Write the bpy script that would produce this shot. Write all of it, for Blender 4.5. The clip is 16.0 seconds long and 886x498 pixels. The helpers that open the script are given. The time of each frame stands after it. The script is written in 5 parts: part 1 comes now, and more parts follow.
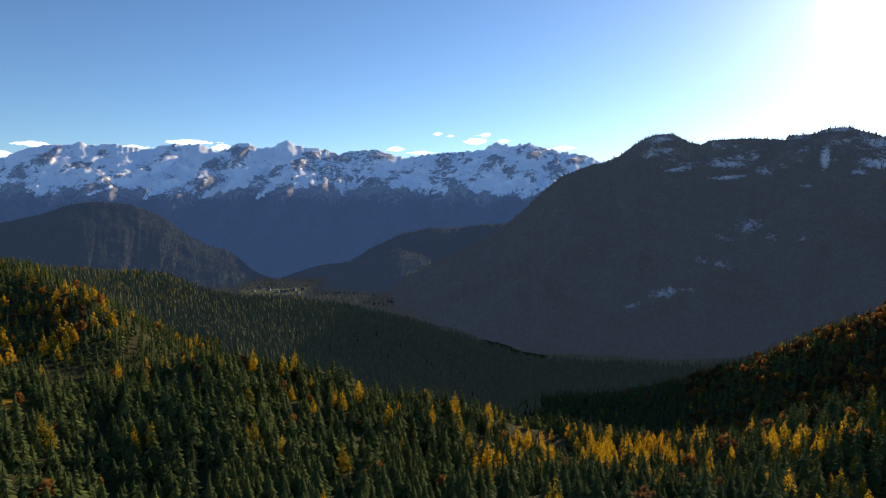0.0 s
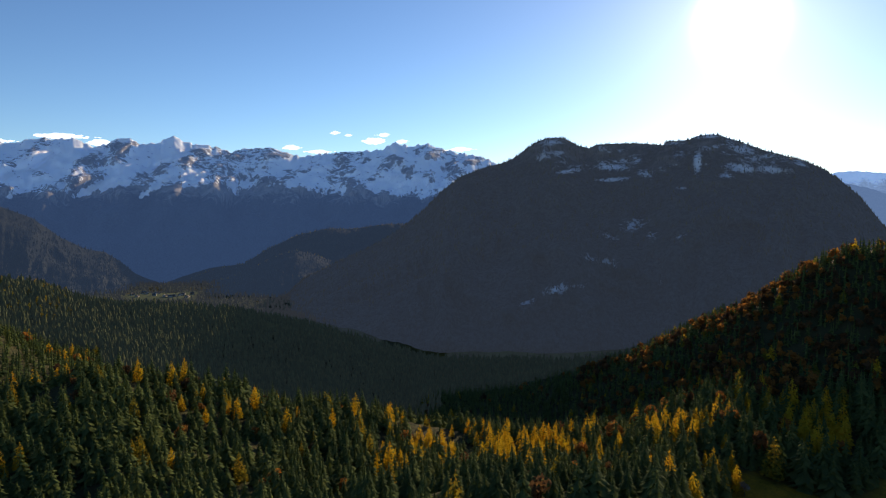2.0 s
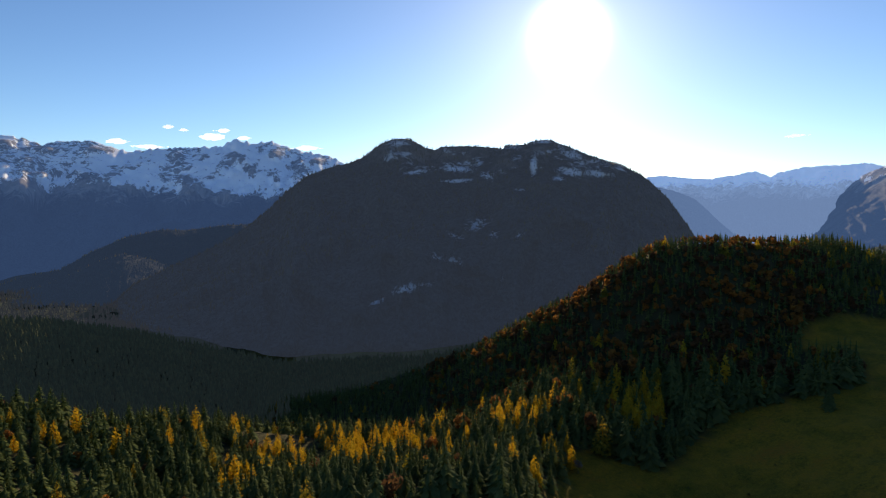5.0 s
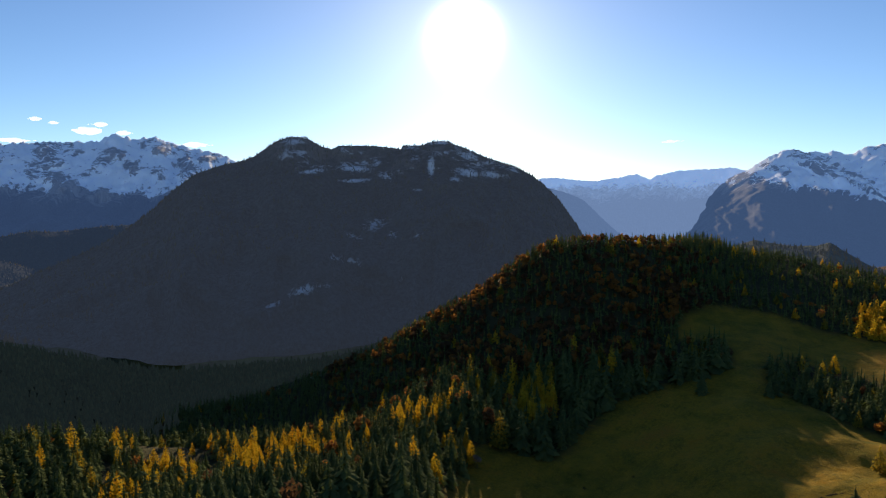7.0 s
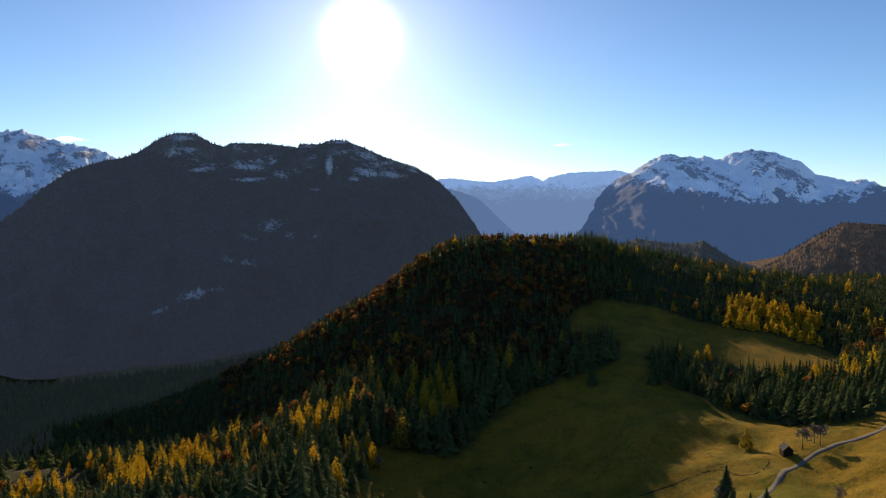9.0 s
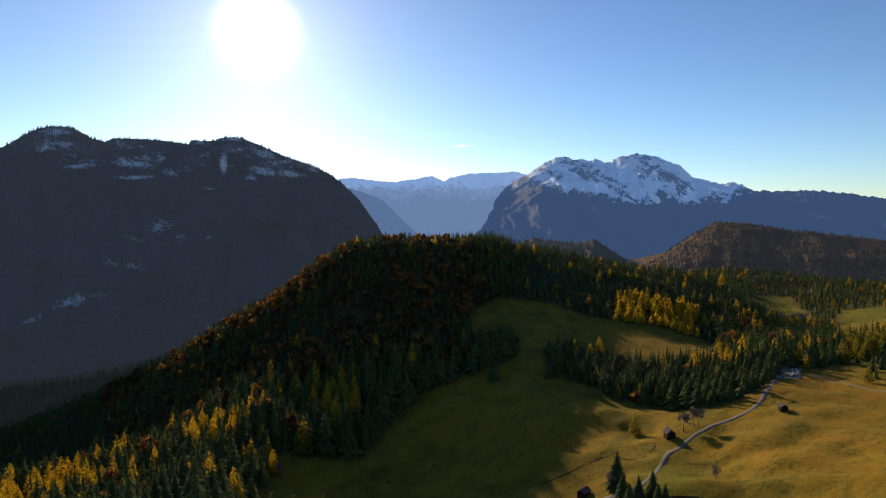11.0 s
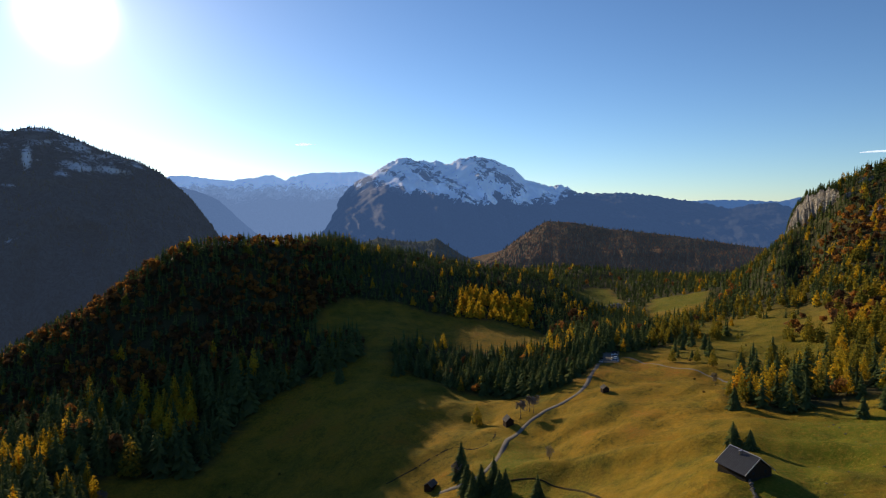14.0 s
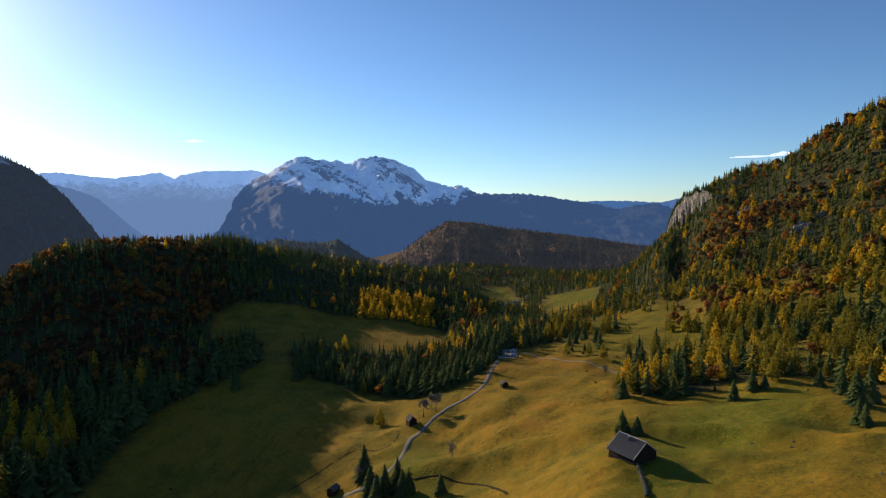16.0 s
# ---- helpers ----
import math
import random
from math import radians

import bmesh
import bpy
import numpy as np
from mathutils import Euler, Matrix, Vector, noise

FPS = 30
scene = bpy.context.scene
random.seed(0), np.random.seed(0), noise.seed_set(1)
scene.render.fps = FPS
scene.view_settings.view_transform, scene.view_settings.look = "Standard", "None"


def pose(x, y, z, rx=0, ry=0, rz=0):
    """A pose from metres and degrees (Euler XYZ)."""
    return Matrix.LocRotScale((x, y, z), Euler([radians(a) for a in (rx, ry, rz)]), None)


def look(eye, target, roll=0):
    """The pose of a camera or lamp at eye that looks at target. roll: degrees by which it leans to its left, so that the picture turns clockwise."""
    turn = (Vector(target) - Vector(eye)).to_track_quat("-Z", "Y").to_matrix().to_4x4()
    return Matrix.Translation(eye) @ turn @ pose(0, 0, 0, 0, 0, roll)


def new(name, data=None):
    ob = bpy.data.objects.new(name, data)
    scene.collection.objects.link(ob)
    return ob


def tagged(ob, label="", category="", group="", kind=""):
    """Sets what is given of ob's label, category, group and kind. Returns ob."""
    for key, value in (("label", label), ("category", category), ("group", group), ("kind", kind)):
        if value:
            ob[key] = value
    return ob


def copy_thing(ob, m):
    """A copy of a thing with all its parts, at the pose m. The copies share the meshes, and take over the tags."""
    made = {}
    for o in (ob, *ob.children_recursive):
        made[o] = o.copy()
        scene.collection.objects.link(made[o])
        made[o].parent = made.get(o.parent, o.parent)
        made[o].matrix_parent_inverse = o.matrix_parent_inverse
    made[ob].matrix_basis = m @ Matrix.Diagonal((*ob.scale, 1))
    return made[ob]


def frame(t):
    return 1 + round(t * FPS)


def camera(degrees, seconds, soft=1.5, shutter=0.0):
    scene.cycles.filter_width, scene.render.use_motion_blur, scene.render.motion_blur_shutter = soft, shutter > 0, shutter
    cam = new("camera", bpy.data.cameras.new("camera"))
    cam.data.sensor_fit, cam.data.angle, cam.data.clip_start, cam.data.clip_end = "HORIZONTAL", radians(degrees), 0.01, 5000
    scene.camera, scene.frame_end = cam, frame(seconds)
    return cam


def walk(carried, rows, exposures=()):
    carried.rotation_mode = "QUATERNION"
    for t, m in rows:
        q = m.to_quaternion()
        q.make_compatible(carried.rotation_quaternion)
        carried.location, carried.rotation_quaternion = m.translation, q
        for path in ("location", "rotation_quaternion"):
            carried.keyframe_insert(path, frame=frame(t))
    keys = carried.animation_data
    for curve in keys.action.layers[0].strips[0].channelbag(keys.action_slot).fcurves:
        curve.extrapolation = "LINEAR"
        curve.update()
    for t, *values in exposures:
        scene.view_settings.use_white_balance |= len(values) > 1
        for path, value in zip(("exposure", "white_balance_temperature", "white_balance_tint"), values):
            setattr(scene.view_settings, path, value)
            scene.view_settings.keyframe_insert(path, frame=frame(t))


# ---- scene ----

# ================= camera: a slow turn to the right on one spot =================
EYE = 262.0
cam = camera(71.33, 16.0, soft=1.15)
TURNS = [(0.0, 0.0), (0.5, 2.16), (1.0, 4.54), (1.5, 6.95), (2.0, 9.32), (2.5, 11.67), (3.0, 14.0), (3.5, 16.32), (4.0, 18.64),
         (6.5, 30.33), (7.0, 32.69), (7.5, 35.07), (8.0, 37.42), (8.5, 39.77), (9.0, 41.97), (11.5, 53.44), (12.0, 55.89),
         (12.5, 58.37), (13.0, 60.76), (13.5, 63.09), (14.0, 65.41), (14.5, 67.72), (15.0, 70.03), (15.5, 72.31), (16.0, 74.55)]
walk(cam, [(t, pose(0, 0, EYE, 90 - 3.35, 0.05, -turn)) for t, turn in TURNS],
     [(0.0, 0.34, 6950, 11), (1.5, 0.27, 7000, 11), (3.0, 0.2, 7100, 12), (6.5, 0.18, 7100, 12), (9.0, 0.14, 7100, 12), (12.5, 0.06, 7000, 12), (14.0, 0.06, 6800, 11), (16.0, 0.16, 6650, 11)])

# ================= daylight: low autumn sun =================
SUN_AZ, SUN_EL = 34.6, 15.4
sun_dir = Vector((math.sin(radians(SUN_AZ)) * math.cos(radians(SUN_EL)), math.cos(radians(SUN_AZ)) * math.cos(radians(SUN_EL)), math.sin(radians(SUN_EL))))
world = bpy.data.worlds.new("sky")
scene.world = world
world.use_nodes = True
wt = world.node_tree
wt.nodes.clear()
w_out = wt.nodes.new("ShaderNodeOutputWorld")
w_bg = wt.nodes.new("ShaderNodeBackground")
w_sky = wt.nodes.new("ShaderNodeTexSky")
w_sky.sky_type = "NISHITA"
w_sky.sun_disc = False
w_sky.sun_elevation = radians(SUN_EL)
w_sky.sun_rotation = radians(SUN_AZ)
w_sky.altitude = 1500
w_sky.air_density = 1.0
w_sky.dust_density = 0.38
w_sky.ozone_density = 4.0
w_bg.inputs["Strength"].default_value = 0.098
w_gamma = wt.nodes.new("ShaderNodeGamma")
w_gamma.inputs["Gamma"].default_value = 1.16
wt.links.new(w_sky.outputs["Color"], w_gamma.inputs["Color"])
wt.links.new(w_gamma.outputs["Color"], w_bg.inputs["Color"])
# the dazzling disc of the sun and the bright air round it
w_dir = wt.nodes.new("ShaderNodeTexCoord")
w_dot = wt.nodes.new("ShaderNodeVectorMath")
w_dot.operation = "DOT_PRODUCT"
w_dot.inputs[1].default_value = sun_dir
wt.links.new(w_dir.outputs["Generated"], w_dot.inputs[0])
w_last = w_bg.outputs["Background"]
for sharp, strength, tone in ((1900, 7.0, (1.0, 0.97, 0.9)), (140, 0.19, (1.0, 0.95, 0.86)), (14, 0.035, (1.0, 0.90, 0.76))):
    w_max = wt.nodes.new("ShaderNodeMath")
    w_max.operation = "MAXIMUM"
    w_pow = wt.nodes.new("ShaderNodeMath")
    w_pow.operation = "POWER"
    w_mul = wt.nodes.new("ShaderNodeMath")
    w_mul.operation = "MULTIPLY"
    w_glow = wt.nodes.new("ShaderNodeBackground")
    w_add = wt.nodes.new("ShaderNodeAddShader")
    wt.links.new(w_dot.outputs["Value"], w_max.inputs[0])
    w_max.inputs[1].default_value = 0.0
    wt.links.new(w_max.outputs[0], w_pow.inputs[0])
    w_pow.inputs[1].default_value = sharp
    wt.links.new(w_pow.outputs[0], w_mul.inputs[0])
    w_mul.inputs[1].default_value = strength
    w_glow.inputs["Color"].default_value = (*tone, 1)
    wt.links.new(w_mul.outputs[0], w_glow.inputs["Strength"])
    wt.links.new(w_last, w_add.inputs[0])
    wt.links.new(w_glow.outputs[0], w_add.inputs[1])
    w_last = w_add.outputs[0]
wt.links.new(w_last, w_out.inputs["Surface"])
sun_lamp = bpy.data.lights.new("sun", "SUN")
sun_lamp.energy = 5.0
sun_lamp.angle = radians(0.53)
sun_lamp.color = (1.0, 0.80, 0.53)
sun_ob = new("sun", sun_lamp)
sun_ob.matrix_world = look(sun_dir * 1000, (0, 0, 0))


# ================= numbers: noise and interpolation =================
rng = np.random.default_rng(7)
LATTICE = rng.random((256, 256))


def vnoise(x, y):
    """Smooth value noise, -1 to 1."""
    xi, yi = np.floor(x).astype(int), np.floor(y).astype(int)
    fx, fy = x - xi, y - yi
    fx, fy = fx * fx * (3 - 2 * fx), fy * fy * (3 - 2 * fy)
    a, b = LATTICE[xi % 256, yi % 256], LATTICE[(xi + 1) % 256, yi % 256]
    c, d = LATTICE[xi % 256, (yi + 1) % 256], LATTICE[(xi + 1) % 256, (yi + 1) % 256]
    return 2 * ((a * (1 - fx) + b * fx) * (1 - fy) + (c * (1 - fx) + d * fx) * fy) - 1


def fbm(x, y, octaves=5, gain=0.5):
    out, amp = 0, 1.0
    for k in range(octaves):
        out = out + amp * vnoise(x * 2 ** k + 17.3 * k, y * 2 ** k - 9.1 * k)
        amp *= gain
    return out


def ridged(x, y, octaves=4, gain=0.5):
    out, amp = 0, 1.0
    for k in range(octaves):
        out = out + amp * (1 - 2 * np.abs(vnoise(x * 2 ** k + 31.7 * k, y * 2 ** k + 5.3 * k)))
        amp *= gain
    return out


def smooth_curve(xs, ys, x):
    """Monotone cubic through the knots."""
    xs, ys = np.asarray(xs, float), np.asarray(ys, float)
    h, d = np.diff(xs), np.diff(ys) / np.diff(xs)
    m = np.zeros(len(xs))
    inner = d[:-1] * d[1:] > 0
    w1, w2 = 2 * h[1:] + h[:-1], h[1:] + 2 * h[:-1]
    with np.errstate(divide="ignore", invalid="ignore"):
        m[1:-1] = np.where(inner, (w1 + w2) / (w1 / d[:-1] + w2 / d[1:]), 0)
    m[0], m[-1] = d[0], d[-1]
    x = np.clip(x, xs[0], xs[-1])
    i = np.clip(np.searchsorted(xs, x) - 1, 0, len(h) - 1)
    t = (x - xs[i]) / h[i]
    return (ys[i] * (1 + 2 * t) * (1 - t) ** 2 + m[i] * h[i] * t * (1 - t) ** 2 + ys[i + 1] * t * t * (3 - 2 * t) + m[i + 1] * h[i] * t * t * (t - 1))


# ================= materials =================
def nodes_of(name):
    m = bpy.data.materials.new(name)
    m.use_nodes = True
    t = m.node_tree
    return m, t, t.nodes["Principled BSDF"], t.nodes["Material Output"]


def link(t, a, b):
    t.links.new(a, b)


def noise_node(t, scale, detail=4.0, rough=0.6, coords=None, stretch=None):
    n = t.nodes.new("ShaderNodeTexNoise")
    n.inputs["Scale"].default_value = scale
    n.inputs["Detail"].default_value = detail
    n.inputs["Roughness"].default_value = rough
    if coords is None:
        coords = t.nodes.new("ShaderNodeNewGeometry").outputs["Position"]
    if stretch:
        mp = t.nodes.new("ShaderNodeMapping")
        mp.inputs["Scale"].default_value = stretch
        link(t, coords, mp.inputs["Vector"])
        coords = mp.outputs["Vector"]
    link(t, coords, n.inputs["Vector"])
    return n.outputs["Fac"]


def ramp(t, fac, stops):
    r = t.nodes.new("ShaderNodeValToRGB")
    e = r.color_ramp.elements
    e[0].position, e[0].color = stops[0][0], (*stops[0][1], 1)
    e[1].position, e[1].color = stops[-1][0], (*stops[-1][1], 1)
    for p, c in stops[1:-1]:
        k = e.new(p)
        k.color = (*c, 1)
    link(t, fac, r.inputs["Fac"])
    return r.outputs["Color"]


def mix(t, fac, a, b, blend="MIX"):
    m = t.nodes.new("ShaderNodeMix")
    m.data_type, m.blend_type = "RGBA", blend
    ins = [s for s in m.inputs if s.enabled]
    for s, v in zip(ins, (fac, a, b)):
        if isinstance(v, (int, float)):
            s.default_value = v
        elif isinstance(v, tuple):
            s.default_value = (*v, 1)
        else:
            link(t, v, s)
    return [o for o in m.outputs if o.enabled][0]


def arith(t, op, a, b=0.0, clamp=False):
    m = t.nodes.new("ShaderNodeMath")
    m.operation, m.use_clamp = op, clamp
    for s, v in zip(m.inputs, (a, b)):
        if isinstance(v, (int, float)):
            s.default_value = v
        else:
            link(t, v, s)
    return m.outputs[0]


def span(t, v, lo, hi):
    m = t.nodes.new("ShaderNodeMapRange")
    m.interpolation_type = "SMOOTHSTEP"
    link(t, v, m.inputs["Value"])
    m.inputs["From Min"].default_value, m.inputs["From Max"].default_value = lo, hi
    return m.outputs["Result"]


def bump(t, height, shader, strength, distance):
    b = t.nodes.new("ShaderNodeBump")
    b.inputs["Strength"].default_value, b.inputs["Distance"].default_value = strength, distance
    link(t, height, b.inputs["Height"])
    link(t, b.outputs["Normal"], shader.inputs["Normal"])


def split(t, socket):
    s = t.nodes.new("ShaderNodeSeparateXYZ")
    link(t, socket, s.inputs[0])
    return s.outputs


def simple(name, a, b, scale, rough=0.9, relief=0.0, depth=0.05, metal=0.0, gloss=0.2):
    """Two colours mottled at one scale, with a finer grain over them."""
    m, t, p, _ = nodes_of(name)
    c = ramp(t, noise_node(t, scale), [(0.3, a), (0.7, b)])
    fine = noise_node(t, scale * 9, 3)
    c = mix(t, 0.35, c, ramp(t, fine, [(0.3, tuple(0.55 * v for v in a)), (0.7, tuple(min(1, 1.3 * v) for v in b))]))
    link(t, c, p.inputs["Base Color"])
    p.inputs["Roughness"].default_value = rough
    p.inputs["Metallic"].default_value = metal
    p.inputs["Specular IOR Level"].default_value = gloss
    if relief:
        bump(t, fine, p, relief, depth)
    return m


def foliage(name, stops, patch, through_light, glow=(1, 1, 1), haze_glow=None):
    """Leaves or needles: colour varies from clump to clump and from stand to stand; some light comes through. The last
    colour is the haze of distance, put in as emission.
    """
    m, t, p, out = nodes_of(name)
    geo = t.nodes.new("ShaderNodeNewGeometry")
    obj = t.nodes.new("ShaderNodeObjectInfo")
    stand = noise_node(t, patch, 3, 0.7, geo.outputs["Position"])
    v = arith(t, "ADD", arith(t, "MULTIPLY", geo.outputs["Random Per Island"], 0.45), arith(t, "MULTIPLY", stand, 0.8))
    v = arith(t, "ADD", v, arith(t, "MULTIPLY", obj.outputs["Random"], 0.2))
    v = arith(t, "SUBTRACT", v, 0.2)
    c = ramp(t, v, stops)
    link(t, c, p.inputs["Base Color"])
    p.inputs["Roughness"].default_value = 0.9
    # haze over far trees, painted as a glow of their own
    if haze_glow:
        p.inputs["Emission Color"].default_value = (*haze_glow, 1)
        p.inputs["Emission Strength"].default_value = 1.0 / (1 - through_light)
    p.inputs["Specular IOR Level"].default_value = 0.04
    tr = t.nodes.new("ShaderNodeBsdfTranslucent")
    link(t, mix(t, 1.0, c, glow, "MULTIPLY"), tr.inputs["Color"])
    ms = t.nodes.new("ShaderNodeMixShader")
    ms.inputs[0].default_value = through_light
    link(t, p.outputs[0], ms.inputs[1])
    link(t, tr.outputs[0], ms.inputs[2])
    link(t, ms.outputs[0], out.inputs["Surface"])
    return m


SPRUCE = foliage("spruce_needles", [(0.15, (0.054, 0.084, 0.036)), (0.5, (0.088, 0.122, 0.045)), (0.85, (0.145, 0.172, 0.054))], 0.05, 0.34, (1.25, 1.25, 0.75))
LARCH = foliage("larch_needles", [(0.1, (0.26, 0.235, 0.03)), (0.4, (0.47, 0.345, 0.03)), (0.65, (0.56, 0.36, 0.03)), (0.9, (0.55, 0.26, 0.025))], 0.03, 0.5, (1.1, 1.05, 0.8))
LARCH_GREEN = foliage("turning_larch_needles", [(0.1, (0.11, 0.12, 0.027)), (0.45, (0.20, 0.18, 0.03)), (0.7, (0.29, 0.225, 0.03)), (0.9, (0.40, 0.235, 0.03))], 0.03, 0.48, (1.1, 1.05, 0.8))
BEECH = foliage("beech_leaves", [(0.1, (0.15, 0.09, 0.03)), (0.4, (0.27, 0.125, 0.035)), (0.7, (0.40, 0.17, 0.035)), (0.9, (0.46, 0.27, 0.04))], 0.03, 0.5)
BROWN_BEECH = foliage("brown_beech_leaves", [(0.15, (0.075, 0.050, 0.028)), (0.5, (0.12, 0.066, 0.030)), (0.85, (0.20, 0.095, 0.030))], 0.03, 0.4)
BARK = simple("bark", (0.05, 0.038, 0.03), (0.12, 0.095, 0.075), 4.0, 0.95, 0.5)
BARE = simple("bare_twigs", (0.15, 0.125, 0.10), (0.26, 0.215, 0.175), 2.0, 0.95)


def ground_material():
    m, t, p, _ = nodes_of("alpine_pasture")
    geo = t.nodes.new("ShaderNodeNewGeometry")
    pos = geo.outputs["Position"]
    big, mid, fine, blade = noise_node(t, 0.012, 4, 0.6, pos), noise_node(t, 0.07, 5, 0.65, pos), noise_node(t, 0.5, 6, 0.75, pos), noise_node(t, 2.5, 3, 0.7, pos)
    c = ramp(t, arith(t, "ADD", arith(t, "MULTIPLY", big, 0.55), arith(t, "MULTIPLY", mid, 0.45)),
             [(0.36, (0.111, 0.111, 0.013)), (0.45, (0.215, 0.152, 0.015)), (0.54, (0.303, 0.178, 0.016)), (0.66, (0.311, 0.122, 0.018))])
    dry = ramp(t, mid, [(0.35, (0.067, 0.063, 0.010)), (0.65, (0.252, 0.163, 0.022))])
    c = mix(t, span(t, fine, 0.4, 0.66), c, dry)
    c = mix(t, arith(t, "MULTIPLY", span(t, blade, 0.45, 0.7), 0.45), c, (0.074, 0.063, 0.015))
    straw = noise_node(t, 1.1, 5, 0.8, pos)
    lush = t.nodes.new("ShaderNodeAttribute")
    lush.attribute_name = "lush"
    green = mix(t, span(t, fine, 0.4, 0.7), ramp(t, mid, [(0.3, (0.067, 0.100, 0.010)), (0.7, (0.141, 0.148, 0.015))]), (0.192, 0.141, 0.018))
    c = mix(t, lush.outputs["Fac"], c, green)
    c = mix(t, arith(t, "MULTIPLY", span(t, straw, 0.54, 0.66), 0.4), c, (0.385, 0.266, 0.044))
    c = mix(t, arith(t, "MULTIPLY", span(t, straw, 0.46, 0.34), 0.32), c, (0.044, 0.048, 0.009))
    att = t.nodes.new("ShaderNodeAttribute")
    att.attribute_name = "woodland"
    floor_c = ramp(t, mid, [(0.3, (0.034, 0.040, 0.019)), (0.7, (0.072, 0.064, 0.030))])
    c = mix(t, att.outputs["Fac"], c, floor_c)
    link(t, c, p.inputs["Base Color"])
    p.inputs["Roughness"].default_value = 0.95
    p.inputs["Specular IOR Level"].default_value = 0.05
    h = arith(t, "ADD", arith(t, "MULTIPLY", mid, 1.2), arith(t, "ADD", arith(t, "MULTIPLY", fine, 0.5), arith(t, "MULTIPLY", blade, 0.12)))
    bump(t, h, p, 1.0, 1.1)
    return m


def mountain_material(name, snow_from, snow_to, rock_a, rock_b, wood_a, wood_b, tree_line, steep=(0.35, 0.6), haze_glow=None, relief=1.0, painted=False, scree=(0.86, 0.89, 0.93)):
    """Forest below the tree line, rock above it, snow on what is high and not too steep. An emission colour puts the
    haze of distance onto the surface.
    """
    m, t, p, _ = nodes_of(name)
    geo = t.nodes.new("ShaderNodeNewGeometry")
    pos = geo.outputs["Position"]
    z = split(t, pos)[2]
    up = split(t, geo.outputs["Normal"])[2]
    n1, n2, n3 = noise_node(t, 0.004, 6, 0.65, pos), noise_node(t, 0.02, 6, 0.7, pos), noise_node(t, 0.11, 4, 0.7, pos)
    streak = noise_node(t, 0.02, 5, 0.7, pos, (1, 1, 0.22))
    rock = ramp(t, streak, [(0.3, rock_a), (0.7, rock_b)])
    wood = mix(t, span(t, n3, 0.35, 0.75), ramp(t, n2, [(0.3, wood_a), (0.7, wood_b)]), tuple(0.6 * v for v in wood_a))
    h = arith(t, "ADD", z, arith(t, "MULTIPLY", arith(t, "SUBTRACT", n1, 0.5), 200))
    h = arith(t, "ADD", h, arith(t, "MULTIPLY", arith(t, "SUBTRACT", streak, 0.5), 190))
    c = mix(t, span(t, h, tree_line - 40, tree_line + 40), wood, rock)
    rib = t.nodes.new("ShaderNodeAttribute")
    rib.attribute_name = "rib"
    grit = noise_node(t, 0.022, 7, 0.78, pos)
    lie = arith(t, "ADD", up, arith(t, "MULTIPLY", arith(t, "SUBTRACT", grit, 0.5), 0.8))
    lie = arith(t, "SUBTRACT", lie, arith(t, "MULTIPLY", arith(t, "SUBTRACT", rib.outputs["Fac"], 0.45), 0.55))
    pale = t.nodes.new("ShaderNodeAttribute")
    pale.attribute_name = "pale"
    if painted:
        lay = t.nodes.new("ShaderNodeAttribute")
        lay.attribute_name = "snow"
        snow = span(t, arith(t, "ADD", lay.outputs["Fac"], arith(t, "MULTIPLY", arith(t, "SUBTRACT", grit, 0.5), 4.0)), 0.40, 0.62)
    else:
        snow = arith(t, "MULTIPLY", span(t, h, snow_from, snow_to), span(t, lie, *steep))
    speck = noise_node(t, 0.075, 6, 0.8, pos, (1, 1, 0.8))
    dust = span(t, arith(t, "ADD", arith(t, "MULTIPLY", arith(t, "SUBTRACT", speck, 0.5), 3.6), pale.outputs["Fac"]), 0.46, 0.9)
    c = mix(t, arith(t, "MULTIPLY", dust, arith(t, "MULTIPLY", pale.outputs["Fac"], 0.9)), c, scree)
    c = mix(t, snow, c, (0.86, 0.89, 0.93))
    link(t, c, p.inputs["Base Color"])
    p.inputs["Roughness"].default_value = 0.9
    p.inputs["Specular IOR Level"].default_value = 0.03
    # haze in front of the slope, painted as emission of the slope itself
    if haze_glow:
        p.inputs["Emission Color"].default_value = (*haze_glow, 1)
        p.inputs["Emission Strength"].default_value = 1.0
    rough = t.nodes.new("ShaderNodeTexNoise")
    rough.noise_type = "RIDGED_MULTIFRACTAL"
    rough.inputs["Scale"].default_value = 0.006
    rough.inputs["Detail"].default_value = 7
    rough.inputs["Roughness"].default_value = 0.6
    link(t, pos, rough.inputs["Vector"])
    bump(t, arith(t, "ADD", arith(t, "MULTIPLY", rough.outputs["Fac"], 0.5 * relief), arith(t, "MULTIPLY", n3, 0.15)), p, 0.9, 55)
    return m


# ================= the lie of the land: sections from the hill outwards =================
SECTIONS = []


def section(az, *knots):
    SECTIONS.append((az, [(0, -60)] + list(knots)))


section(-95, (250, -60), (400, -50), (520, -40), (700, -20), (900, 0), (1200, 20), (1700, 40))
section(-60, (290, -108), (420, -100), (560, -80), (740, -40), (950, -40), (1250, -50), (1700, -100))
section(-36, (290, -113), (420, -108), (560, -97), (740, -53), (950, -71), (1250, -86), (1700, -150))
section(-30, (290, -123), (400, -117), (500, -107), (620, -73), (800, -104), (1150, -92), (1700, -200))
section(-25, (280, -124), (400, -119), (480, -114), (580, -110), (800, -142), (1100, -103), (1700, -220))
section(-20, (270, -124), (360, -114), (430, -104), (560, -138), (800, -154), (1100, -140), (1700, -240))
section(-15, (265, -126), (360, -124), (440, -117), (600, -168), (800, -173), (1050, -151), (1700, -250))
